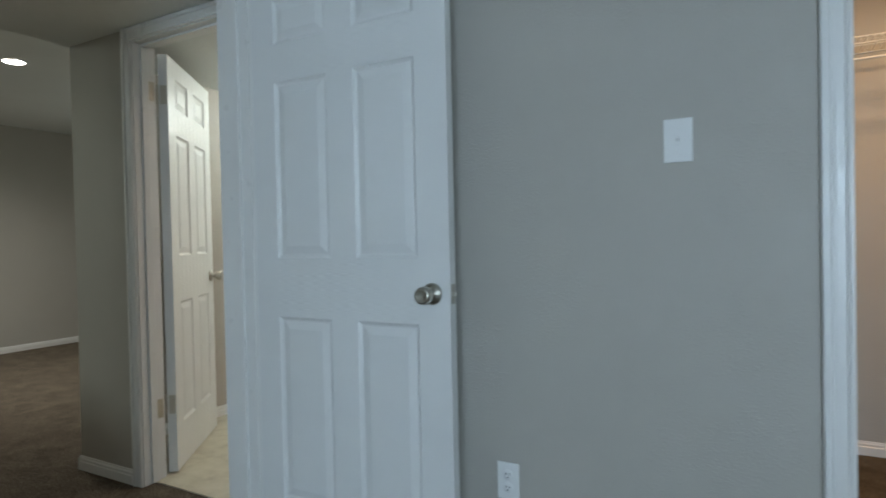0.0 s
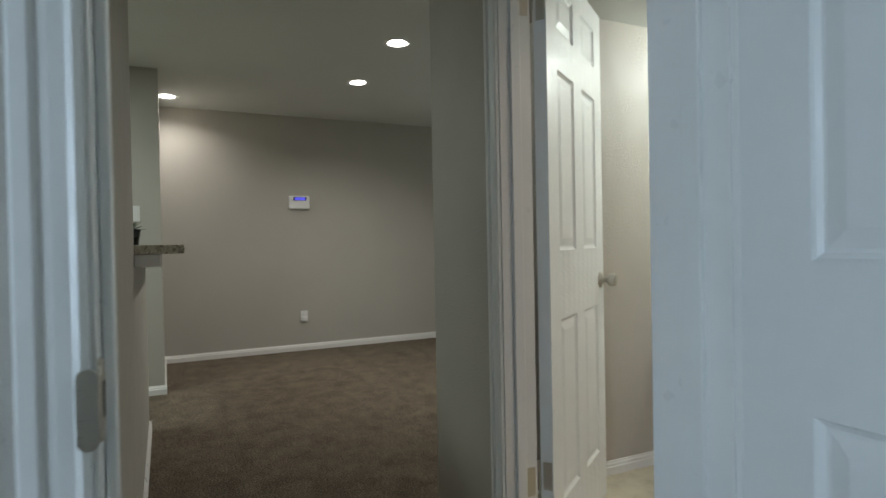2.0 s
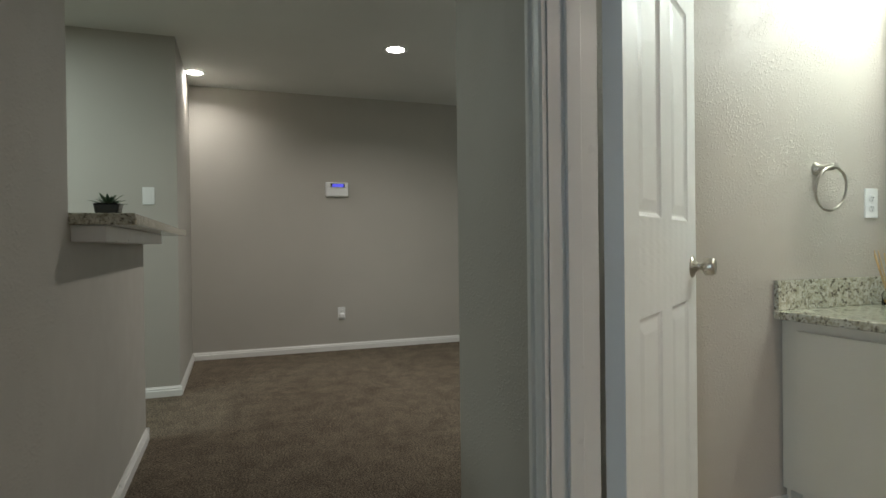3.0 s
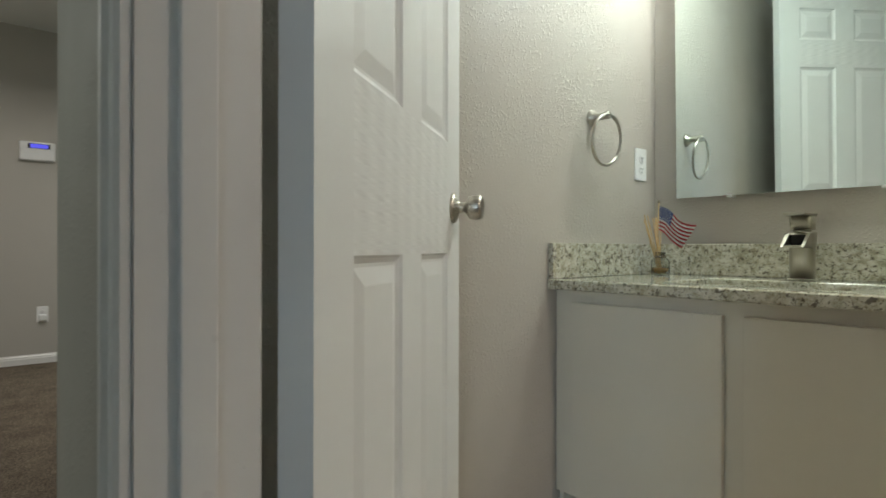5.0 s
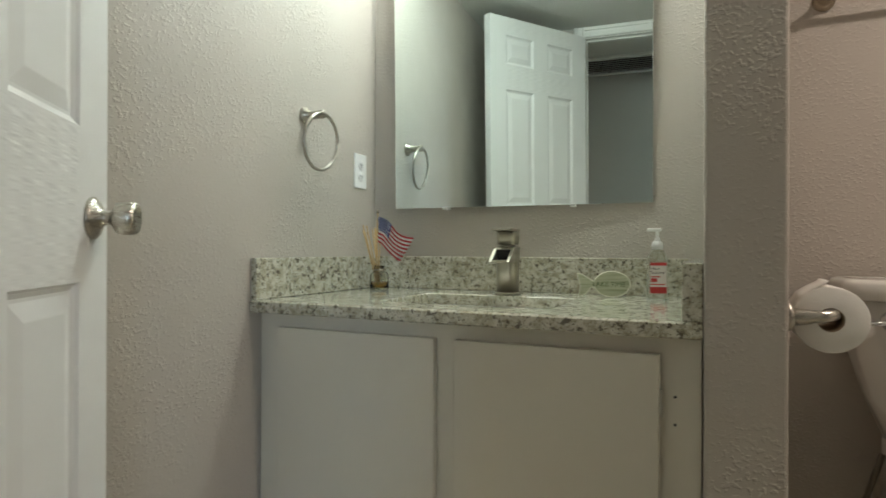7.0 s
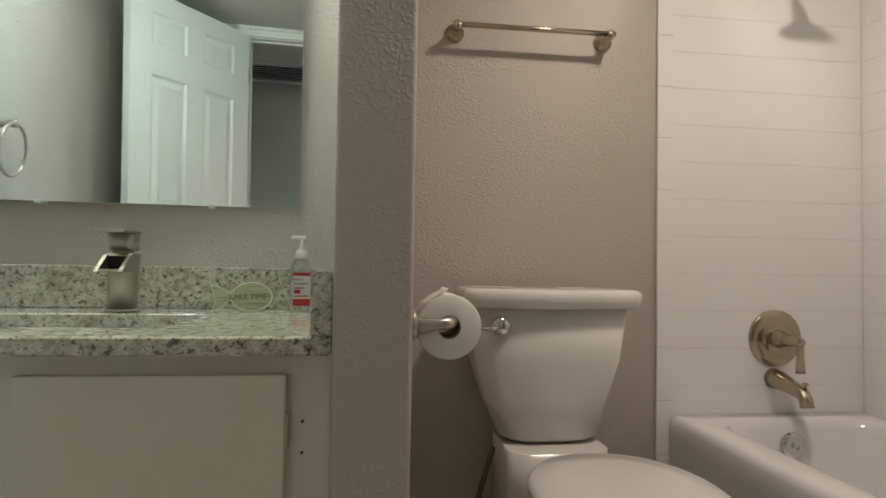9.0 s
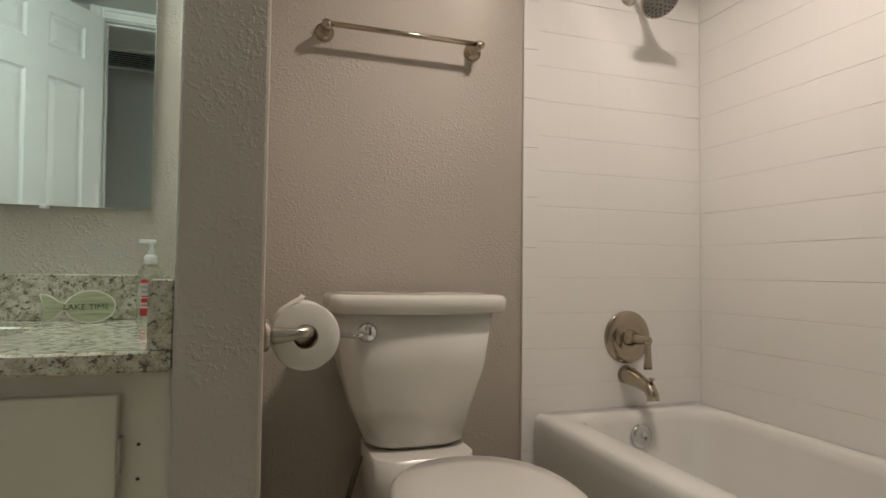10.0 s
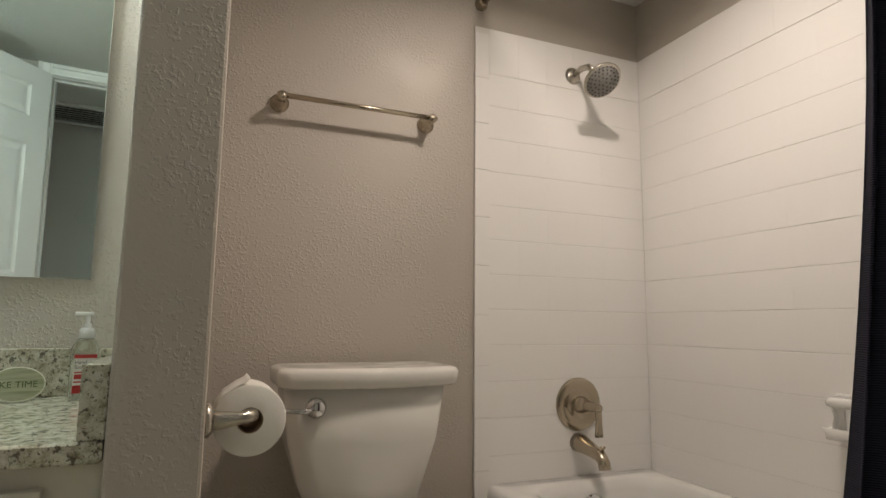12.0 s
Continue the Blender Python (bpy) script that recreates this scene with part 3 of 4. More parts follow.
LEAF = material("succulent_green", (0.045, 0.085, 0.045), 0.5)
wire(LEAF, ramp(LEAF, noise_node(LEAF, coords(LEAF), 40, 3), [(0.3, (0.03, 0.065, 0.035)), (0.7, (0.07, 0.12, 0.06))]), bsdf(LEAF).inputs["Base Color"])
POT = material("black_glazed_pot", (0.012, 0.013, 0.018), 0.22)
bump(POT, noise_node(POT, coords(POT), 60, 2), 0.1, 0.002)
SOIL = paint("potting_soil", (0.05, 0.035, 0.025), 1.0, 0.95, 2)
plant = thing("potted_succulent", "small green succulent in a black square pot", "plant", pose(-3.62, 0.985, 1.1025))
part("pot", loft([rounded(0, 0, 0.036, 0.036, 0.008, 0.0), rounded(0, 0, 0.048, 0.048, 0.010, 0.075), rounded(0, 0, 0.050, 0.050, 0.010, 0.082),
                  rounded(0, 0, 0.046, 0.046, 0.009, 0.082), rounded(0, 0, 0.044, 0.044, 0.009, 0.070)], True), POT, plant, "glossy black square pot")
part("soil", loft([rounded(0, 0, 0.0435, 0.0435, 0.009, 0.0705), rounded(0, 0, 0.040, 0.040, 0.009, 0.074)]), SOIL, plant)
rng = random.Random(4)
for k in range(22):
    b = leaf_bm(rng.uniform(0.05, 0.085), 0.008, 0.004)
    tilt = 12 + 55 * (k / 22)
    b.transform(Matrix.Translation((0, 0, 0.068)) @ Matrix.Rotation(radians(k * 137.5), 4, "Z") @ Matrix.Rotation(radians(-tilt), 4, "X"))
    part("leaf", b, LEAF, plant)

# return-air grille in the hall ceiling
grille = thing("return_air_grille", "white louvred return-air grille in the hall ceiling", "vent", pose(-1.76, 1.30, S))
GW, GD = 0.30, 0.20
for nm, b in (("frame", bm_box(-GW - 0.03, GW + 0.03, -GD - 0.03, -GD, -0.020, 0, 0.003)), ("frame", bm_box(-GW - 0.03, GW + 0.03, GD, GD + 0.03, -0.020, 0, 0.003)),
              ("frame", bm_box(-GW - 0.03, -GW, -GD, GD, -0.020, 0, 0.003)), ("frame", bm_box(GW, GW + 0.03, -GD, GD, -0.020, 0, 0.003))):
    part(nm, b, TRIM, grille)
# dark sheet behind the slats paints the shade of the duct
part("backing", bm_box(-GW, GW, -GD, GD, -0.0015, 0), DARK, grille)
for k in range(8):
    b = bm_box(-GW, GW, -0.0150, 0.0150, -0.0010, 0.0010)
    b.transform(Matrix.Translation((0, -GD + (k + 0.5) * 2 * GD / 8, -0.0140)) @ Matrix.Rotation(radians(-25), 4, "X"))
    part("slat", b, TRIM, grille)

# closet shelf of coated wire
SHELFZ = 1.98
shelf = thing("wire_shelf", "white coated wire closet shelf with hanging rail", "shelf", pose(0, 0, 0))
for yy, zz, r in ((3.895, SHELFZ, 0.003), (3.75, SHELFZ, 0.003), (3.60, SHELFZ, 0.003), (3.597, SHELFZ - 0.03, 0.003), (3.597, SHELFZ - 0.10, 0.006)):
    part("rail", tube([(0.60, yy, zz), (2.19, yy, zz)], r, 8), PLASTIC, shelf)
cross = bmesh.new()
for k in range(60):
    xx = 0.61 + k * 0.0265
    merge(cross, tube([(xx, 3.893, SHELFZ + 0.004), (xx, 3.598, SHELFZ + 0.004), (xx, 3.596, SHELFZ - 0.03)], 0.0016, 5))
tagged(part("cross_wires", cross, PLASTIC, shelf), kind="stuff")
for xx in (0.9, 1.5, 2.1):
    part("brace", tube([(xx, 3.895, SHELFZ - 0.28), (xx, 3.60, SHELFZ - 0.03)], 0.005, 8), PLASTIC, shelf)

# ---- vanity ----
CF, CT = 3.308, 0.746        # counter's front edge and top
CX0, CX1 = LX, -1.376
vanity = thing("vanity_cabinet", "cream painted two-door vanity cabinet under granite", "cabinet", pose(0, 0, 0))
VF = 3.368
for nm, b in (("side_panel", bm_box(CX0 + 0.003, CX0 + 0.018, VF, BY - 0.003, 0.006, CT - 0.034)), ("side_panel", bm_box(CX1 - 0.018, CX1 - 0.003, VF, BY - 0.003, 0.006, CT - 0.034)),
              ("bottom_panel", bm_box(CX0 + 0.018, CX1 - 0.018, VF + 0.02, BY - 0.003, 0.10, 0.115)),
              ("toe_kick", bm_box(CX0 + 0.018, CX1 - 0.018, VF + 0.06, VF + 0.075, 0.006, 0.10)),
              ("top_rail", bm_box(CX0 + 0.003, CX1 - 0.003, VF - 0.018, VF, 0.640, CT - 0.0325)),
              ("bottom_rail", bm_box(CX0 + 0.003, CX1 - 0.003, VF - 0.018, VF, 0.10, 0.16)),
              ("left_stile", bm_box(CX0 + 0.003, CX0 + 0.072, VF - 0.018, VF, 0.16, 0.640)), ("right_stile", bm_box(CX1 - 0.088, CX1 - 0.003, VF - 0.018, VF, 0.16, 0.640)),
              ("mid_stile", bm_box(-1.930, -1.870, VF - 0.018, VF, 0.16, 0.640))):
    part(nm, b, CABINET, vanity)
for x0, x1, hs in ((-2.362, -1.924, -1), (-1.876, -1.452, 1)):
    d = part("door", bm_box(x0, x1, VF - 0.037, VF - 0.0182, 0.125, 0.679, 0.0022, 2), CABINET, vanity)
    if hs > 0:
        for hz in (0.585, 0.22):
            part("hinge", bm_box(x1 + 0.0005, x1 + 0.005, VF - 0.036, VF - 0.0185, hz - 0.028, hz + 0.028, 0.001), HINGEMETAL, d, "small metal cabinet hinge")
# black discs on the stile paint the shade of empty screw holes
for hz in (0.598, 0.545):
    part("screw_hole", lathe([(0, 0), (0.0028, 0), (0.0028, 0.001), (0, 0.001)], 10, Matrix.Translation((-1.425, VF - 0.0182, hz)) @ Matrix.Rotation(math.pi / 2, 4, "X")), IVORY, vanity)


def counter_bm():
    """A slab with a round-cornered sink opening, eased along its front edge."""
    x0, x1, y0, y1 = CX0 + 0.002, CX1 - 0.002, CF, BY - 0.002
    n = 6
    inner = rounded(-1.908, 3.585, 0.222, 0.158, 0.035, CT, n)
    outer = []
    for ci, (sx, sy) in enumerate(((1, 1), (-1, 1), (-1, -1), (1, -1))):
        X, Y = (x1 if sx > 0 else x0), (y1 if sy > 0 else y0)
        a, b = inner[ci * (n + 1)], inner[ci * (n + 1) + n]
        for k in range(n + 1):
            s = k / n
            if ci % 2 == 0:
                p = (X, a[1] + (Y - a[1]) * 2 * s) if s <= 0.5 else (X + (b[0] - X) * (2 * s - 1), Y)
            else:
                p = (a[0] + (X - a[0]) * 2 * s, Y) if s <= 0.5 else (X, Y + (b[1] - Y) * (2 * s - 1))
            outer.append((p[0], p[1], CT))
    low = CT - 0.032
    e = 0.004

    def inset(r, d):
        return [(min(max(x, x0 + d), x1 - d), min(max(y, y0 + d), y1 - d), z) for x, y, z in r]

    def at(r, z):
        return [(x, y, z) for x, y, _ in r]
    rings = [at(inner, low), at(inner, CT - 0.003), inset(outer, e), at(outer, CT - e), at(outer, low + e), at(inset(outer, e), low), at(inner, low)]
    # ease the sink edge a little
    rings.insert(2, [(x + (0.003 if x > -1.908 else -0.003), y + (0.003 if y > 3.585 else -0.003), CT) for x, y, _ in inner])
    bm = loft(rings, False)
    for f in bm.faces:
        f.smooth = False
    bmesh.ops.remove_doubles(bm, verts=bm.verts[:], dist=1e-5)
    bmesh.ops.recalc_face_normals(bm, faces=bm.faces[:])
    return bm


solid("granite_countertop", counter_bm(), GRANITE, "speckled beige and black granite vanity countertop", "countertop")
solid("splashback", bm_box(CX0 + 0.022, CX1 - 0.022, BY - 0.022, BY - 0.002, CT + 0.0005, 0.854, 0.0025), GRANITE, "granite splashback along the back wall", "splashback")
solid("splashback", bm_box(CX0 + 0.001, CX0 + 0.021, CF + 0.004, BY - 0.002, CT + 0.0005, 0.854, 0.0025), GRANITE, "granite side splashback against the wall", "splashback")
solid("splashback", bm_box(CX1 - 0.037, CX1 - 0.001, CF + 0.002, BY - 0.002, CT + 0.0005, 0.854, 0.0025), GRANITE, "granite side splashback against the partition", "splashback")
sink = thing("undermount_sink", "white rectangular porcelain undermount sink", "sink", pose(-1.908, 3.585, 0))
bz = CT - 0.0325
part("basin", loft([rounded(0, 0, 0.245, 0.180, 0.04, bz), rounded(0, 0, 0.228, 0.164, 0.036, bz), rounded(0, 0, 0.222, 0.158, 0.04, bz - 0.02), rounded(0, 0, 0.205, 0.142, 0.05, bz - 0.11),
                    rounded(0, 0, 0.16, 0.10, 0.06, bz - 0.135), rounded(0, 0, 0.03, 0.03, 0.03, bz - 0.142)]), PORCELAIN, sink)
part("drain_ring", lathe([(0, 0.004), (0.012, 0.004), (0.022, 0.003), (0.028, 0.0)], 24, Matrix.Translation((0, 0, bz - 0.1415))), CHROME, sink)

FY = 3.805
faucet = thing("basin_faucet", "brushed nickel single-lever waterfall basin faucet", "faucet", pose(-1.905, FY, CT + 0.0005) @ Matrix.Diagonal((1.22, 1.18, 1.0, 1)))
part("base_ring", lathe([(0, 0), (0.031, 0), (0.031, 0.004), (0.027, 0.006), (0, 0.006)], 32), FAUCETMETAL, faucet)
part("body", loft([rounded(0, 0, 0.0255, 0.0255, 0.021, 0.005), rounded(0, 0, 0.0255, 0.0255, 0.020, 0.085), rounded(0, 0.001, 0.0255, 0.027, 0.014, 0.110), rounded(0, 0.003, 0.0255, 0.025, 0.010, 0.138)]), FAUCETMETAL, faucet)
part("spout_floor", bm_box(-0.0245, 0.0245, -0.068, -0.018, 0.094, 0.101, 0.002), FAUCETMETAL, faucet)
for s in (-1, 1):
    w = prism([(-0.071, 0.096), (-0.016, 0.094), (-0.016, 0.134), (-0.030, 0.134)], -0.0035, 0.0035)
    w.transform(Matrix.Translation((s * 0.0215, 0, 0)) @ Matrix.Rotation(math.pi / 2, 4, "Z"))
    part("spout_side", w, FAUCETMETAL, faucet)
# dark sheet on the solid body paints the shade inside the spout
part("spout_throat_shade", bm_box(-0.0178, 0.0178, -0.0265, -0.0245, 0.101, 0.131), DARK, faucet)
part("neck", lathe([(0, 0.137), (0.019, 0.137), (0.019, 0.147), (0, 0.147)], 28), FAUCETMETAL, faucet)
part("cap", loft([rounded(0, 0.002, 0.023, 0.024, 0.012, 0.146), rounded(0, 0.002, 0.0235, 0.0245, 0.010, 0.186)]), FAUCETMETAL, faucet)
part("lever", bm_box(-0.0235, 0.0235, -0.058, 0.026, 0.186, 0.193, 0.002), FAUCETMETAL, faucet)

# mirror
mirror = thing("wall_mirror", "frameless rectangular wall mirror above the vanity", "mirror", pose(0, 0, 0))
# it hangs a little proud of the wall at one end
LEAN_M = Matrix.Translation((-1.509, BY - 0.0012, 1.014)) @ Matrix.Rotation(radians(2.4), 4, "Z") @ Matrix.Rotation(radians(1.3), 4, "X") @ Matrix.Translation((1.509, -BY + 0.0012, -1.014))
gl = bm_box(-2.330, -1.509, BY - 0.0065, BY - 0.0012, 1.014, 1.960, 0.001)
gl.transform(LEAN_M)
part("glass", gl, MIRROR, mirror)
gl = bm_box(-2.328, -1.511, BY - 0.0011, BY - 0.0004, 1.016, 1.958)
gl.transform(LEAN_M)
part("backing", gl, IVORY, mirror)
for cx in (-2.15, -1.735):
    part("clip", bm_box(cx - 0.008, cx + 0.008, BY - 0.0095 - 0.042 * (-1.509 - cx), BY - 0.0003, 1.008, 1.0165, 0.0015), PLASTIC, mirror, "small clear mirror clip")


def wall_post(x0):
    """A flared post from a wall at x = 0, standing out along x."""
    b = lathe([(0, 0), (0.026, 0), (0.026, 0.006), (0.017, 0.012), (0.0125, 0.025), (0.0115, 0.050), (0.013, 0.058), (0.013, 0.066), (0.009, 0.070), (0, 0.070)], 24)
    b.transform(Matrix.Rotation(math.pi / 2, 4, "Y"))
    return b


ring = thing("towel_ring", "brushed nickel towel ring on the side wall", "towel ring", pose(LX, 3.532, 1.264))
part("post", wall_post(0), NICKEL, ring)
part("ring", tube([(0.058 + 0.008 * math.cos(2 * math.pi * k / 48), 0.078 * math.sin(2 * math.pi * k / 48), -0.079 + 0.079 * math.cos(2 * math.pi * k / 48)) for k in range(48)], 0.0055, 10, True), NICKEL, ring)

# reed diffuser with a small flag
jar = thing("reed_diffuser", "glass jar with wooden diffuser reeds", "diffuser", pose(-2.335, 3.79, CT + 0.0005))
part("jar", lathe([(0, 0), (0.029, 0), (0.031, 0.003), (0.031, 0.045), (0.026, 0.055), (0.016, 0.060), (0.016, 0.075), (0.018, 0.078), (0.0135, 0.078), (0.0135, 0.060), (0.024, 0.053), (0.028, 0.043), (0.028, 0.006), (0, 0.006)], 28), SMOKED, jar, "clear glass jar")
OIL = material("amber_oil", (0.42, 0.24, 0.06), 0.15)
part("oil", lathe([(0, 0.0065), (0.0275, 0.0065), (0.0275, 0.022), (0, 0.022)], 24), OIL, jar, "amber oil")
part("collar", lathe([(0.0185, 0.060), (0.0195, 0.061), (0.0195, 0.066), (0.0185, 0.067)], 24), BRONZE, jar)
REED = paint("pale_reed_wood", (0.50, 0.34, 0.15), 0.2, 0.7, 3)
rng = random.Random(9)
for k in range(9):
    a = radians(150 + 70 * (k / 8 - 0.5) * 2)
    tip = Vector((0.035 * math.cos(a) + rng.uniform(-0.008, 0.008) - 0.02, 0.03 * math.sin(a), 0.205 + rng.uniform(-0.02, 0.01)))
    part("reed", tube([(rng.uniform(-0.008, 0.008), rng.uniform(-0.006, 0.006), 0.008), tuple(tip)], 0.0017, 6), REED, jar)

flag = thing("small_flag", "small striped red white and blue flag on a stick", "flag", pose(-2.340, 3.775, CT + 0.0145))
part("stick", tube([(0, 0, 0.0), (0.010, -0.004, 0.232)], 0.0022, 8), REED, flag)
part("finial", lathe([(0, 0), (0.004, 0.002), (0.0045, 0.006), (0.002, 0.012), (0, 0.014)], 12, Matrix.Translation((0.010, -0.004, 0.231))), BRONZE, flag, "gold spear tip")
RED = material("flag_red", (0.50, 0.02, 0.04), 0.8)
FWHITE = material("flag_white", (0.84, 0.82, 0.80), 0.8)
NAVY = material("flag_blue", (0.025, 0.05, 0.22), 0.8)


def flag_point(u, v):
    """u along the fly, v down the hoist."""
    droop = 0.070 * u ** 0.9
    return Vector((0.011 + 0.122 * u - 0.034 * v * u, -0.004 - 0.004 * v + 0.010 * math.sin(u * 8 + v * 2.2) * (0.3 + u), 0.222 - 0.082 * v * (1 - 0.1 * u) - droop + 0.008 * math.sin(u * 6.5)))


def strip(u0, u1, v0, v1, n=14):
    bm = bmesh.new()
    rows = []
    for i in range(n + 1):
        u = u0 + (u1 - u0) * i / n
        rows.append([bm.verts.new(flag_point(u, v0)), bm.verts.new(flag_point(u, v1))])
    for a, b in zip(rows, rows[1:]):
        bm.faces.new((a[0], a[1], b[1], b[0])).smooth = True
    r = bmesh.ops.solidify(bm, geom=bm.faces[:], thickness=0.0006)
    return bm


for k in range(13):
    part("stripe", strip(0.42 if k < 7 else 0.0, 1.0, k / 13, (k + 1) / 13), RED if k % 2 == 0 else FWHITE, flag)
part("canton", strip(0.0, 0.42, 0, 7 / 13, 8), NAVY, flag, "blue canton with white dots")
for r in range(5):
    for c in range(5):
        p = flag_point(0.04 + 0.075 * c + 0.02 * (r % 2), 0.06 + 0.10 * r)
        part("star", lathe([(0, 0.0012), (0.0022, 0.0010), (0.0022, -0.0016), (0, -0.0018)], 5, Matrix.Translation(p) @ Matrix.Rotation(math.pi / 2, 4, "X")), FWHITE, flag)


# fish-shaped sign
def fish_outline():
    pts = []
    for k in range(33):
        a = math.pi * (0.93 - 1.86 * k / 32)
        pts.append((0.020 + 0.048 * math.cos(a), 0.036 + 0.035 * math.sin(a)))
    body = [p for p in pts]
    tail = [(-0.036, 0.026), (-0.048, 0.010), (-0.070, 0.002), (-0.064, 0.030), (-0.074, 0.066), (-0.060, 0.063), (-0.036, 0.046)]
    return body + tail


FISHWOOD = paint("pale_green_wood", (0.52, 0.55, 0.40), 0.15, 0.6, 3)
fwv = coords(FISHWOOD, (3, 3, 120))
wire(FISHWOOD, ramp(FISHWOOD, noise_node(FISHWOOD, fwv, 3, 4), [(0.35, (0.34, 0.38, 0.24)), (0.6, (0.56, 0.58, 0.42))]), bsdf(FISHWOOD).inputs["Base Color"])
GREENINK = material("green_lettering", (0.09, 0.13, 0.05), 0.7)
fish = thing("fish_sign", "pale green fish-shaped wooden sign lettered lake time", "sign", pose(-1.628, 3.815, CT + 0.001, 0, 0, 12))
part("board", prism(fish_outline(), -0.008, 0.008, 0.0012), FISHWOOD, fish)
rim = bmesh.new()
ol = fish_outline()
merge(rim, tube([(x, -0.0088, z) for x, z in ol], 0.0016, 6, True))
part("rim", rim, white("pale_edge", (0.70, 0.70, 0.58), 0.6), fish, "pale raised edge")
curve = bpy.data.curves.new("lettering", "FONT")
curve.body, curve.size, curve.extrude, curve.align_x = "LAKE TIME", 0.0185, 0.0005, "CENTER"
curve.materials.append(GREENINK)
tx = new("lettering", curve)
tx.parent = fish
tx.matrix_local = Matrix.Translation((0.012, -0.0085, 0.030)) @ Matrix.Rotation(math.pi / 2, 4, "X")

# hand sanitizer
soap = thing("sanitizer_bottle", "clear hand sanitizer pump bottle with red label", "bottle", pose(-1.490, 3.82, CT + 0.0005, 0, 0, 14))
part("bottle", loft([rounded(0, 0, 0.024, 0.015, 0.012, 0.0), rounded(0, 0, 0.0265, 0.0175, 0.014, 0.004), rounded(0, 0, 0.0265, 0.0175, 0.014, 0.110), rounded(0, 0, 0.020, 0.015, 0.0135, 0.126), rounded(0, 0, 0.0115, 0.0115, 0.0114, 0.134)]), CLEAR, soap, "clear plastic bottle")
part("collar", lathe([(0, 0.133), (0.0145, 0.133), (0.0145, 0.150), (0.011, 0.155), (0, 0.155)], 24), PLASTIC, soap)
part("pump_stem", lathe([(0.0075, 0.154), (0.0075, 0.163), (0.0045, 0.165), (0.0045, 0.182), (0, 0.182)], 16), PLASTIC, soap)
part("pump_head", bm_box(-0.026, 0.010, -0.008, 0.008, 0.181, 0.190, 0.003), PLASTIC, soap)
LABELWHITE = material("label_white", (0.72, 0.68, 0.66), 0.5)
LABELRED = material("label_red", (0.50, 0.03, 0.03), 0.5)
part("label", bm_box(-0.021, 0.021, -0.0186, -0.0178, 0.016, 0.098), LABELWHITE, soap, "white and red printed label")
part("label_band", bm_box(-0.021, 0.021, -0.0190, -0.0187, 0.016, 0.033), LABELRED, soap)
part("label_band", bm_box(-0.021, 0.021, -0.0190, -0.0187, 0.090, 0.098), LABELRED, soap)
part("label_patch", bm_box(-0.019, -0.003, -0.0190, -0.0187, 0.046, 0.056), LABELRED, soap)
for zz, ww in ((0.040, 0.036), (0.060, 0.024)):
    part("label_line", bm_box(-0.019, -0.019 + ww, -0.0190, -0.0187, zz - 0.0015, zz + 0.0015), LABELRED, soap)
for body, zz in (("Hand", 0.078), ("Sanitizer", 0.068)):
    c = bpy.data.curves.new("label_text", "FONT")
    c.body, c.size, c.extrude = body, 0.0105, 0.0002
    c.materials.append(IVORY)
    t = new("label_text", c)
    t.parent = soap
    t.matrix_local = Matrix.Translation((-0.0195, -0.0189, zz)) @ Matrix.Rotation(math.pi / 2, 4, "X")


HOSE = metal_mat("dull_braid", (0.20, 0.18, 0.15), 0.5)


# ---- toilet ----
TCX = -0.870
toilet = thing("toilet", "white two-piece toilet with the lid closed", "toilet", pose(TCX, BY - 0.036, 0))


def tank_ring(hw, y0, y1, z, bow=0.018, r=0.035, n=8):
    """Flat back at y1, bowed front at y0."""
    pts = rounded(0, (y0 + y1) / 2, hw, (y1 - y0) / 2, r, z, n)
    return [(x, y - bow * (1 - (x / hw) ** 2) if y < (y0 + y1) / 2 else y, zz) for x, y, zz in dense(pts)]


def dense(pts, k=3):
    out = []
    for a, b in zip(pts, pts[1:] + pts[:1]):
        d = math.dist(a, b)
        m = 8 if d > 0.08 else 1
        for i in range(m):
            out.append(tuple(a[j] + (b[j] - a[j]) * i / m for j in range(3)))
    return out


part("tank", loft([tank_ring(0.105, -0.165, -0.025, 0.440, 0.010, 0.05), tank_ring(0.128, -0.184, -0.018, 0.456, 0.014, 0.05), tank_ring(0.160, -0.188, -0.015, 0.54, 0.030, 0.045),
                   tank_ring(0.190, -0.192, -0.012, 0.64, 0.036, 0.04), tank_ring(0.206, -0.194, -0.012, 0.768, 0.040, 0.035)]), PORCELAIN, toilet)
part("tank_lid", loft([tank_ring(0.212, -0.200, -0.006, 0.7685, 0.042, 0.030), tank_ring(0.222, -0.207, -0.004, 0.774, 0.044, 0.030), tank_ring(0.224, -0.209, -0.004, 0.802, 0.044, 0.030),
                       tank_ring(0.219, -0.203, -0.006, 0.811, 0.044, 0.028), tank_ring(0.205, -0.190, -0.012, 0.8145, 0.042, 0.026)]), PORCELAIN, toilet)
lev = part("lever_boss", lathe([(0, 0), (0.019, 0), (0.023, 0.004), (0.023, 0.013), (0.016, 0.022), (0, 0.024)], 24, Matrix.Translation((-0.140, -0.2125, 0.728)) @ Matrix.Rotation(math.pi / 2, 4, "X")), CHROME, toilet, "chrome flush lever")
part("lever_arm", tube([(-0.150, -0.230, 0.726), (-0.170, -0.232, 0.722), (-0.200, -0.226, 0.724), (-0.216, -0.220, 0.727)], [0.006, 0.0055, 0.005, 0.003], 10), CHROME, lev)


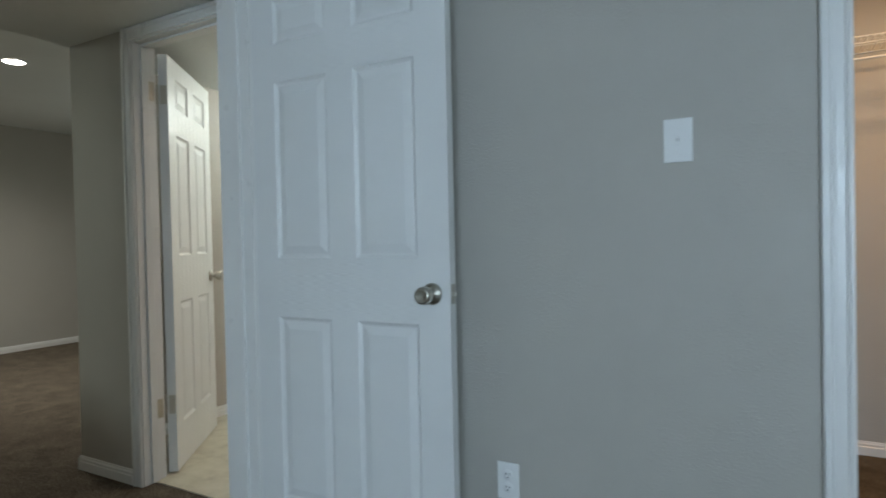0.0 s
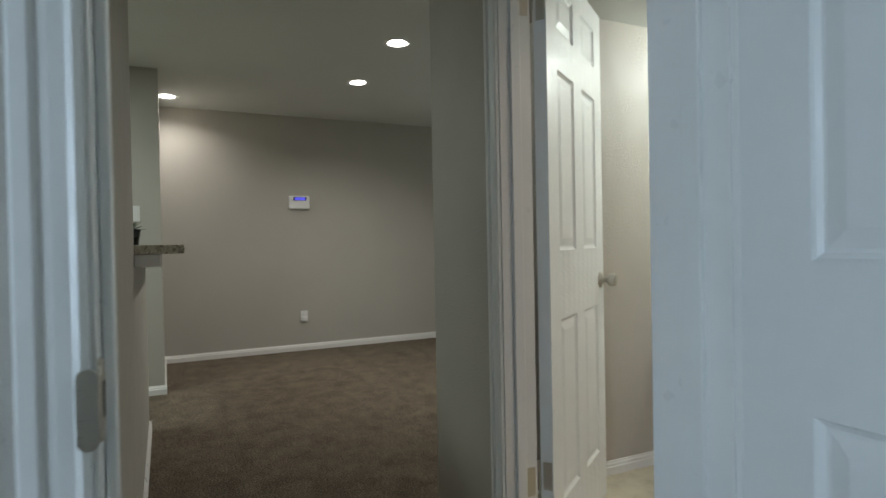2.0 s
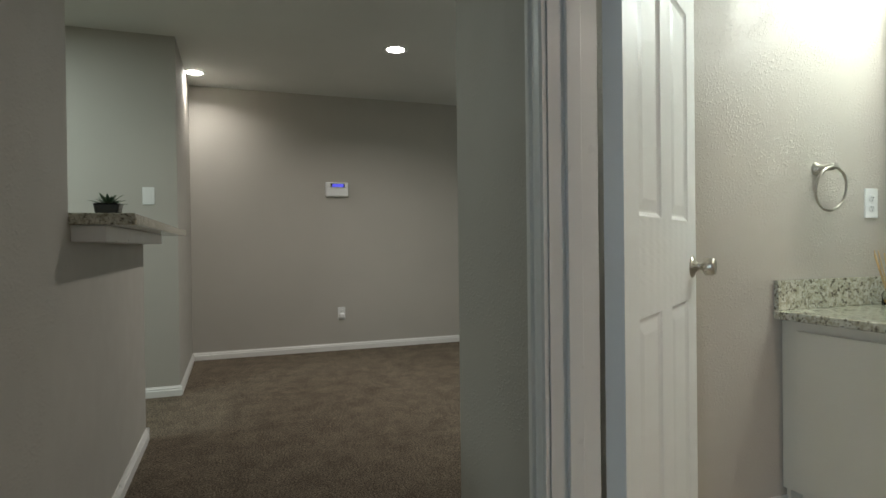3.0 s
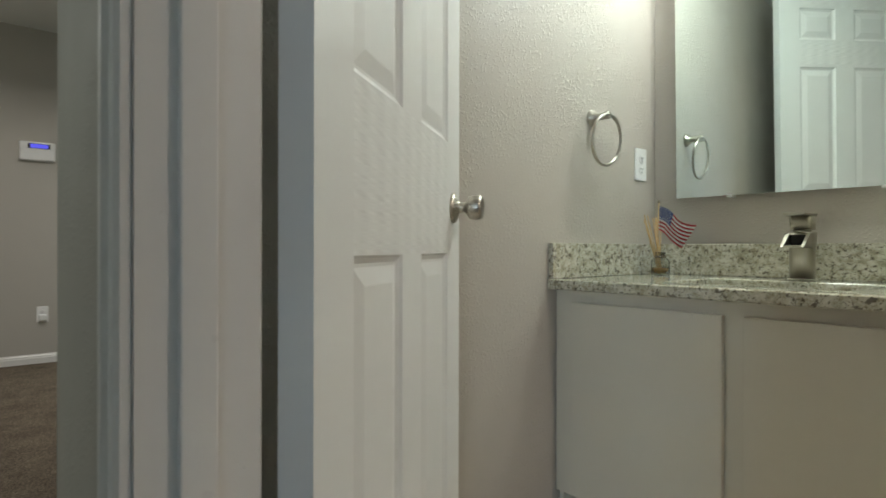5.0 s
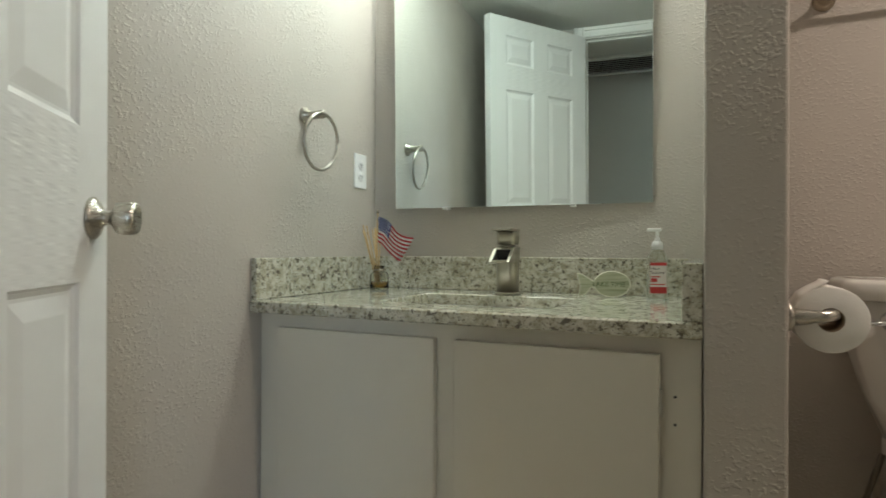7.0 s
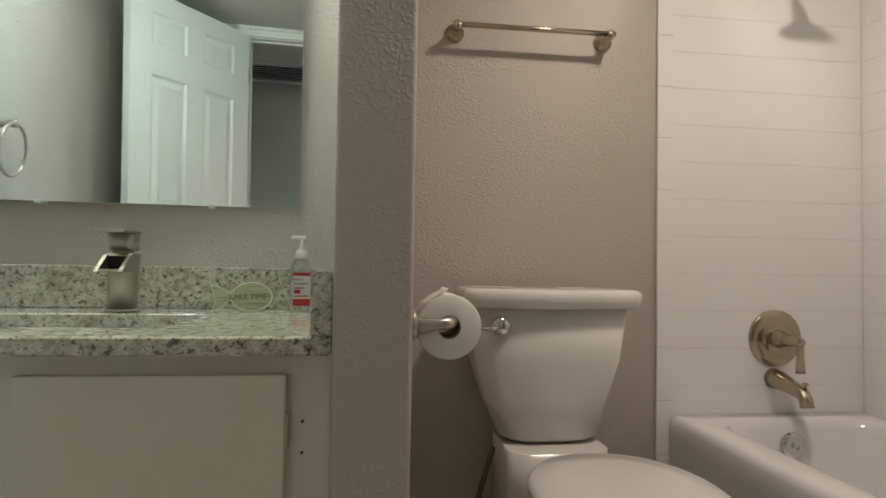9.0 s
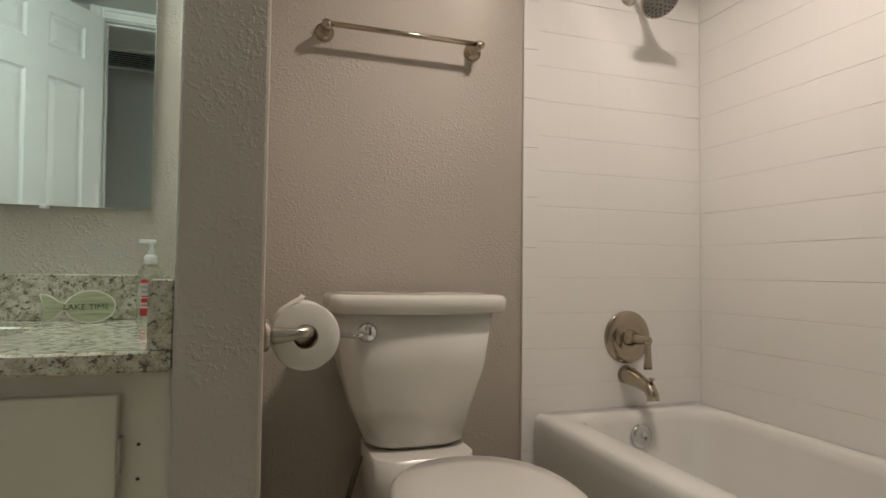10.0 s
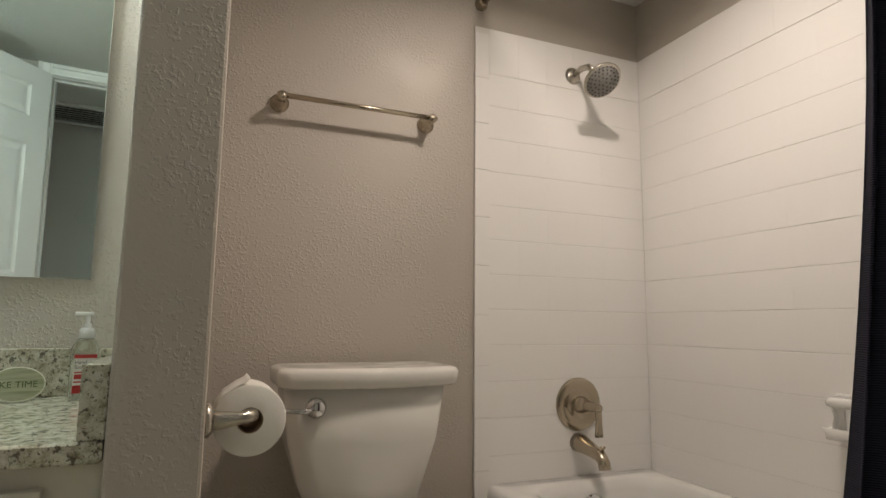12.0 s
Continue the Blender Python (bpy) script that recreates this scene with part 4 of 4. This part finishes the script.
def egg(cy, hw, front, back, z, n=40, sharp=1.0):
    """An elongated bowl outline; front towards -y."""
    out = []
    for k in range(n):
        a = 2 * math.pi * k / n
        c, s = math.cos(a), math.sin(a)
        if s >= 0:
            p = (hw * (abs(c) ** 0.9) * (1 if c >= 0 else -1), cy + back * abs(s) ** 0.95)
        else:
            p = (hw * c, cy + front * s)
        out.append((p[0], p[1], z))
    return out


def widened(bm, d):
    bm.transform(Matrix.Translation(d) @ Matrix.Diagonal((1.05, 1.0, 1.0, 1)))
    return bm


def shifted(bm, d):
    bm.transform(Matrix.Translation(d))
    return bm


part("bowl", shifted(loft([egg(-0.40, 0.105, 0.20, 0.30, 0.007), egg(-0.40, 0.100, 0.19, 0.30, 0.06), egg(-0.41, 0.105, 0.19, 0.30, 0.18), egg(-0.42, 0.145, 0.23, 0.28, 0.28), egg(-0.44, 0.168, 0.275, 0.26, 0.34),
                   egg(-0.45, 0.174, 0.270, 0.25, 0.378), egg(-0.45, 0.168, 0.264, 0.245, 0.385)]), (0.054, -0.03, 0.018)), PORCELAIN, toilet)
part("tank_deck", loft([rounded(0, -0.13, 0.13, 0.11, 0.05, 0.25), rounded(0, -0.14, 0.120, 0.128, 0.05, 0.36), rounded(0, -0.135, 0.122, 0.125, 0.05, 0.4395)]), PORCELAIN, toilet)
part("seat", widened(loft([egg(-0.455, 0.174, 0.268, 0.215, 0.3855), egg(-0.455, 0.179, 0.274, 0.22, 0.391), egg(-0.455, 0.179, 0.274, 0.22, 0.400), egg(-0.455, 0.174, 0.269, 0.215, 0.404)]), (0.054, -0.03, 0.018)), PORCELAIN, toilet)
part("lid", widened(loft([egg(-0.455, 0.174, 0.270, 0.220, 0.4045), egg(-0.455, 0.180, 0.276, 0.225, 0.410), egg(-0.455, 0.180, 0.276, 0.225, 0.418), egg(-0.455, 0.170, 0.265, 0.215, 0.426), egg(-0.455, 0.12, 0.19, 0.15, 0.430), egg(-0.455, 0.05, 0.09, 0.07, 0.431)]), (0.054, -0.03, 0.018)), PORCELAIN, toilet, "closed white seat lid")
for s in (-1, 1):
    part("lid_hinge", bm_box(s * 0.075 - 0.022, s * 0.075 + 0.022, -0.232, -0.195, 0.4225, 0.436, 0.005, 3), PORCELAIN, toilet)
part("supply_hose", tube([(-0.13, -0.10, 0.41), (-0.145, -0.10, 0.36), (-0.165, -0.09, 0.28), (-0.17, -0.05, 0.20), (-0.17, -0.012, 0.17)], 0.007, 10), HOSE, toilet, "braided metal water hose")
part("supply_valve", lathe([(0, 0), (0.022, 0), (0.022, 0.004), (0.009, 0.006), (0.009, 0.04), (0.014, 0.042), (0.014, 0.052), (0, 0.052)], 16, Matrix.Translation((-0.17, -0.002, 0.17)) @ Matrix.Rotation(math.pi / 2, 4, "X")), CHROME, toilet)

# towel bar on the toilet wall
tb = thing("towel_bar", "brushed nickel towel bar above the toilet", "towel bar", pose(0, BY, 1.520))
for xx in (-1.096, -0.664):
    b = wall_post(0)
    b.transform(Matrix.Translation((xx, 0, 0)) @ Matrix.Rotation(-math.pi / 2, 4, "Z"))
    part("post", b, BRONZE, tb)
part("rod", tube([(-1.109, -0.062, 0.002), (-0.651, -0.062, 0.002)], 0.0072, 16), BRONZE, tb)

# toilet paper on its arm
hold = thing("toilet_paper_holder", "brushed nickel toilet paper arm on the partition", "paper holder", pose(-1.244, -0.033, 0.762))
part("flange", lathe([(0, 0), (0.027, 0), (0.027, 0.006), (0.016, 0.013), (0, 0.013)], 24, Matrix.Translation((0, 3.378, 0.0)) @ Matrix.Rotation(math.pi / 2, 4, "Y")), NICKEL, hold)
part("arm", tube([(0.004, 3.378, 0), (0.03, 3.374, 0.0), (0.050, 3.370, 0.002), (0.064, 3.372, 0.004), (0.072, 3.384, 0.004), (0.073, 3.40, 0.004), (0.073, 3.52, 0.004)],
                 [0.017, 0.0135, 0.0100, 0.0105, 0.0105, 0.008, 0.008], 16), NICKEL, hold)
roll = thing("toilet_roll", "white roll of toilet paper on its holder", "toilet roll", Matrix.Translation((-1.175, 3.355, 0.757)) @ Matrix.Rotation(-math.pi / 2, 4, "X"))
part("paper", lathe([(0.021, 0.0), (0.055, 0.0), (0.0575, 0.002), (0.058, 0.006), (0.0575, 0.050), (0.058, 0.098), (0.055, 0.102), (0.021, 0.102), (0.021, 0.0)], 48), PAPER, roll)
CARD = paint("brown_card", (0.30, 0.22, 0.14), 0.1, 0.9)
part("core", lathe([(0.0208, 0.0005), (0.0208, 0.1015), (0.0196, 0.1015), (0.0196, 0.0005), (0.0208, 0.0005)], 32), CARD, roll)
part("loose_sheet", loft([[(r * math.cos(a), r * math.sin(a), z) for z in (0.002, 0.10)] + [((r + 0.0007) * math.cos(a), (r + 0.0007) * math.sin(a), z) for z in (0.10, 0.002)]
                         for r, a in ((0.0582, radians(200)), (0.0586, radians(225)), (0.0595, radians(250)), (0.063, radians(264)), (0.068, radians(268)))]), PAPER, roll)

# ---- tub ----
RZ = 0.452
TY0, TY1, TXA, TXB = NY1 + 0.015, BY - 0.012, -0.462, TX - 0.010
tcx, tcy, thw, thd = (TXA + TXB) / 2, (TY0 + TY1) / 2, (TXB - TXA) / 2, (TY1 - TY0) / 2
tub = thing("bathtub", "white enamelled alcove bathtub with an apron front", "bathtub", pose(0, 0, 0))
icx = tcx + 0.012
part("shell", loft([rounded(tcx, tcy, thw, thd, 0.012, 0.008, 8), rounded(tcx, tcy, thw, thd, 0.012, RZ - 0.055, 8), rounded(tcx, tcy, thw, thd, 0.014, RZ - 0.022, 8), rounded(tcx, tcy, thw - 0.006, thd, 0.014, RZ - 0.007, 8), rounded(tcx, tcy, thw - 0.020, thd, 0.014, RZ, 8),
                    rounded(icx, tcy, thw - 0.068, thd - 0.060, 0.10, RZ + 0.001, 8), rounded(icx, tcy, thw - 0.080, thd - 0.072, 0.10, RZ - 0.006, 8), rounded(icx, tcy, thw - 0.088, thd - 0.080, 0.10, RZ - 0.030, 8), rounded(icx, tcy, thw - 0.105, thd - 0.105, 0.11, 0.22, 8),
                    rounded(icx, tcy, thw - 0.135, thd - 0.16, 0.12, 0.11, 8), rounded(icx, tcy, thw - 0.19, thd - 0.26, 0.12, 0.085, 8)]), TUBWHITE, tub)
part("overflow_plate", lathe([(0, 0), (0.036, 0), (0.036, 0.004), (0.031, 0.009), (0.006, 0.010), (0.006, 0.008), (0, 0.008)], 32, Matrix.Translation((-0.148, TY1 - 0.089, 0.385)) @ Matrix.Rotation(radians(84), 4, "X")), CHROME, tub, "round chrome overflow plate")

valve = thing("shower_valve", "round brushed nickel tub valve with a lever", "valve", Matrix.Translation((-0.132, BY - 0.009, 0.670)) @ Matrix.Rotation(math.pi / 2, 4, "X"))
part("escutcheon", lathe([(0, 0), (0.083, 0), (0.083, 0.003), (0.079, 0.007), (0.050, 0.010), (0.047, 0.0085), (0.044, 0.010), (0, 0.011)], 48), BRONZE, valve)
part("hub", lathe([(0.026, 0.010), (0.026, 0.024), (0.022, 0.028), (0.018, 0.050), (0.011, 0.100), (0.011, 0.110), (0, 0.112)], 28), BRONZE, valve)
b = loft([rounded(0, 0, 0.008, 0.006, 0.004, 0.012), rounded(0, 0, 0.010, 0.006, 0.004, -0.04), rounded(0, 0, 0.014, 0.005, 0.004, -0.085)])
b.transform(Matrix.Translation((0, 0, 0.104)) @ Matrix.Rotation(-math.pi / 2, 4, "X"))
part("lever", b, BRONZE, valve)
spout = thing("tub_spout", "brushed nickel tub spout with a diverter", "spout", pose(-0.136, BY - 0.009, 0.553))
part("body", tube([(0, 0, 0), (0, -0.03, -0.002), (0, -0.08, -0.012), (0, -0.116, -0.022), (0, -0.130, -0.038), (0, -0.134, -0.056)], [0.030, 0.027, 0.021, 0.019, 0.018, 0.018], 20), BRONZE, spout)
part("diverter", lathe([(0, 0), (0.004, 0), (0.004, 0.012), (0.008, 0.014), (0.008, 0.020), (0, 0.021)], 14, Matrix.Translation((0, -0.126, -0.010))), BRONZE, spout)

head = thing("wall_shower", "brushed nickel shower head on a curved arm", "shower", pose(-0.128, BY - 0.009, 1.771))
part("flange", lathe([(0, 0), (0.030, 0), (0.030, 0.003), (0.022, 0.010), (0.011, 0.013), (0, 0.013)], 28, Matrix.Rotation(math.pi / 2, 4, "X")), NICKEL, head)
part("arm", tube([(0, -0.004, 0), (0, -0.05, 0.006), (0, -0.09, -0.004), (0, -0.118, -0.03)], 0.0105, 14), NICKEL, head)
hm = Matrix.Translation((0, -0.132, -0.046)) @ Matrix.Rotation(radians(-38), 4, "X") @ Matrix.Rotation(math.pi, 4, "Y")
part("ball_joint", lathe([(0, -0.022), (0.012, -0.020), (0.017, -0.010), (0.017, 0.004), (0.021, 0.010), (0.021, 0.014), (0, 0.014)], 24, hm), NICKEL, head)
part("bell", lathe([(0.020, 0.012), (0.030, 0.018), (0.052, 0.030), (0.060, 0.036), (0.062, 0.042), (0.060, 0.047), (0.055, 0.048), (0, 0.046)], 40, hm), NICKEL, head)
NOZZLE = material("grey_rubber", (0.10, 0.10, 0.10), 0.7)
FACE = material("grey_spray_plate", (0.30, 0.29, 0.27), 0.45, 0.3)
part("spray_plate", lathe([(0, 0.0460), (0.054, 0.0476), (0.054, 0.0486), (0, 0.0488)], 36, hm), FACE, head, "grey spray plate")
for rr, nn in ((0.014, 6), (0.028, 12), (0.041, 18), (0.051, 24)):
    for k in range(nn):
        a = 2 * math.pi * k / nn
        part("nozzle", lathe([(0.0030, 0.046), (0.0028, 0.0505), (0, 0.0512)], 6, hm @ Matrix.Translation((rr * math.cos(a), rr * math.sin(a), 0))), NOZZLE, head)

# soap dish on the long tiled wall
dish = thing("soap_dish", "white ceramic soap dish with a grab bar on the tiles", "soap dish", pose(TX - 0.009, 3.205, 0.712))
part("back_plate", bm_box(-0.012, 0, -0.075, 0.075, -0.052, 0.052, 0.005, 3), TUBWHITE, dish)
part("tray", loft([[(x, y, z) for x, y, z in rounded(-0.035, 0, 0.035, 0.072, 0.02, zz)] for zz in (-0.048, -0.040)] + [rounded(-0.037, 0, 0.040, 0.076, 0.02, -0.022)] + [rounded(-0.035, 0, 0.031, 0.066, 0.018, -0.022), rounded(-0.035, 0, 0.028, 0.06, 0.018, -0.034)]), TUBWHITE, dish)
for sy in (-1, 1):
    part("cheek", loft([rounded(-0.024, sy * 0.060, 0.024, 0.008, 0.006, -0.030), rounded(-0.017, sy * 0.060, 0.017, 0.007, 0.006, 0.0), rounded(-0.024, sy * 0.060, 0.026, 0.008, 0.006, 0.036)]), TUBWHITE, dish)
part("grab_bar", tube([(-0.006, -0.062, 0.036), (-0.05, -0.060, 0.036), (-0.062, -0.045, 0.036), (-0.062, 0.045, 0.036), (-0.05, 0.060, 0.036), (-0.006, 0.062, 0.036)], 0.012, 12), TUBWHITE, dish)

# curtain and rod
rod = thing("curtain_rod", "bronze shower curtain tension rod", "curtain rod", pose(-0.476, 0, 1.957))
part("tube", tube([(0, NY1 + 0.004, 0), (0, BY - 0.006, 0)], 0.0125, 16), BRONZE, rod)
for yy, s in ((BY - 0.0005, 1), (NY1 + 0.0005, -1)):
    part("end_cap", lathe([(0, 0), (0.022, 0), (0.022, 0.006), (0.016, 0.022), (0.0135, 0.03), (0, 0.03)], 20, Matrix.Translation((0, yy, 0)) @ Matrix.Rotation(s * math.pi / 2, 4, "X")), BRONZE, rod)


def curtain_bm():
    """Gathered cloth: waves along y, spreading a little towards the hem."""
    bm = bmesh.new()
    nu, nv = 150, 44
    grid = []
    for j in range(nv + 1):
        v = j / nv
        z = 1.915 - v * 1.735
        row = []
        for i in range(nu + 1):
            u = i / nu
            end = 2.692 + 0.185 * v + 0.008 * math.sin(9 * v)
            y = NY1 + 0.05 + (end - NY1 - 0.05) * u
            ph = u * 2 * math.pi * 8.0
            amp = 0.032 + 0.012 * math.sin(3.1 * u + 2 * v)
            x = -0.508 + amp * math.sin(ph + 0.5 * math.sin(4 * v)) - 0.030 * v + 0.006 * noise.noise((u * 9, v * 5, 1.3))
            y += 0.010 * math.sin(ph * 2 + 1.0)
            row.append(bm.verts.new((x, y, z)))
        grid.append(row)
    for a, b in zip(grid, grid[1:]):
        for k in range(nu):
            bm.faces.new((a[k], a[k + 1], b[k + 1], b[k])).smooth = True
    bmesh.ops.solidify(bm, geom=bm.faces[:], thickness=0.0015)
    return bm


curtain = thing("shower_curtain", "dark navy woven shower curtain drawn aside", "curtain", pose(0, 0, 0))
part("cloth", curtain_bm(), FABRIC, curtain)
for k in range(9):
    yy = NY1 + 0.08 + k * 0.058
    part("curtain_ring", tube([(-0.476 + 0.024 * math.sin(2 * math.pi * q / 20), yy, 1.940 + 0.034 * math.cos(2 * math.pi * q / 20)) for q in range(20)], 0.0018, 6, True), CHROME, curtain)

# bedroom window behind the walk
win = thing("window_1", "white framed bedroom window", "window", pose(2.15, -3.06, 1.35), kind="structure")
for nm, b in (("window_frame", bm_box(-0.90, -0.85, -0.03, 0.03, -0.70, 0.70)), ("window_frame", bm_box(0.85, 0.90, -0.03, 0.03, -0.70, 0.70)), ("window_frame", bm_box(-0.85, 0.85, -0.03, 0.03, -0.70, -0.65)),
              ("window_frame", bm_box(-0.85, 0.85, -0.03, 0.03, 0.65, 0.70)), ("window_frame", bm_box(-0.02, 0.02, -0.02, 0.02, -0.65, 0.65))):
    part(nm, b, TRIM, win)
for s in (-1, 1):
    pane = part("pane", bm_box(min(s * 0.02, s * 0.85), max(s * 0.02, s * 0.85), -0.003, 0.003, -0.65, 0.65), glass("window_glass", (0.95, 0.97, 0.97), 0.0), win)
    pane.visible_shadow = False

# unseen window, added as an opening for the living room fill light
fill_win = copy_thing(win, Matrix.Translation((-4.10, 4.96, 1.35)))
fill_win.name = "window_2"
fill_win.scale = (0.8 / 0.9, 1, 0.65 / 0.70)
tagged(fill_win, "unseen white framed window added for living room fill light")

# ---- wall tiles round the tub ----
P, G = 0.1082, 0.0011
Z0, ROWS_T, TOP_T = 0.4236, 12, 1.876
back_n = structure("tile_bed_north", -0.4990, TX, BY - 0.0079, BY - 0.0003, 0.008, TOP_T, GROUT, "white grout between wall tiles", "tiled wall")
back_e = structure("tile_bed_east", TX - 0.0079, TX - 0.0003, NY1, BY - 0.0081, 0.008, TOP_T, GROUT, "white grout between wall tiles", "tiled wall")


def tile_mesh(w, h, t=0.0035):
    """A glazed tile, eased along its upper and lower edges."""
    bm = bm_box(-w / 2, w / 2, -t, 0, -h / 2, h / 2)
    long = [e for e in bm.edges if all(abs(v.co.y + t) < 1e-6 for v in e.verts) and abs(e.verts[0].co.z - e.verts[1].co.z) < 1e-6]
    bmesh.ops.bevel(bm, geom=long, offset=0.0011, segments=2, profile=0.5, affect="EDGES")
    return mesh_of("tile", bm, TILE)


def lay(mesh, parent, x, y, z, turn, name="tile"):
    ob = new(name, mesh)
    ob.parent = parent
    ob.matrix_basis = Matrix.Translation((x, y, z)) @ Matrix.Rotation(turn, 4, "Z") @ Matrix.Rotation(radians(rng.uniform(-0.22, 0.22)), 4, "X") @ Matrix.Rotation(radians(rng.uniform(-0.05, 0.05)), 4, "Z")
    return ob


rng = random.Random(21)
full = tile_mesh(P - 0.0001, P - 0.0014)
x_start = -0.4500
ncol = int((TX - 0.010 - x_start) / P)
rest = TX - 0.010 - x_start - ncol * P
cut = tile_mesh(rest - 0.0002, P - 0.0014)
TOP0 = Z0 + ROWS_T * P
cap = tile_mesh(P - 0.0004, TOP_T - TOP0 - 0.0014, 0.0045)
cap_cut = tile_mesh(rest - 0.0004, TOP_T - TOP0 - 0.0014, 0.0045)
for r in range(ROWS_T):
    zc = Z0 + (r + 0.5) * P
    for c in range(ncol):
        lay(full, back_n, x_start + (c + 0.5) * P, BY - 0.0055, zc, 0)
    lay(cut, back_n, x_start + ncol * P + rest / 2 - G / 2, BY - 0.0055, zc, 0)
for c in range(ncol):
    lay(cap, back_n, x_start + (c + 0.5) * P, BY - 0.0055, (TOP0 + TOP_T) / 2, 0, "edge_tile")
lay(cap_cut, back_n, x_start + ncol * P + rest / 2 - G / 2, BY - 0.0055, (TOP0 + TOP_T) / 2, 0, "edge_tile")
nose = tile_mesh(0.0480, 0.1515 - G, 0.0055)
for k in range(12):
    lay(nose, back_n, -0.4748, BY - 0.0055, 0.0375 + 0.1515 * (k + 0.5), 0, "edge_tile")
ny = int((BY - 0.011 - NY1) / P)
for c in range(ny):
    for r in range(ROWS_T):
        lay(full, back_e, TX - 0.0055, BY - 0.0115 - (c + 0.5) * P, Z0 + (r + 0.5) * P, -math.pi / 2)
    lay(cap, back_e, TX - 0.0055, BY - 0.0115 - (c + 0.5) * P, (TOP0 + TOP_T) / 2, -math.pi / 2, "edge_tile")
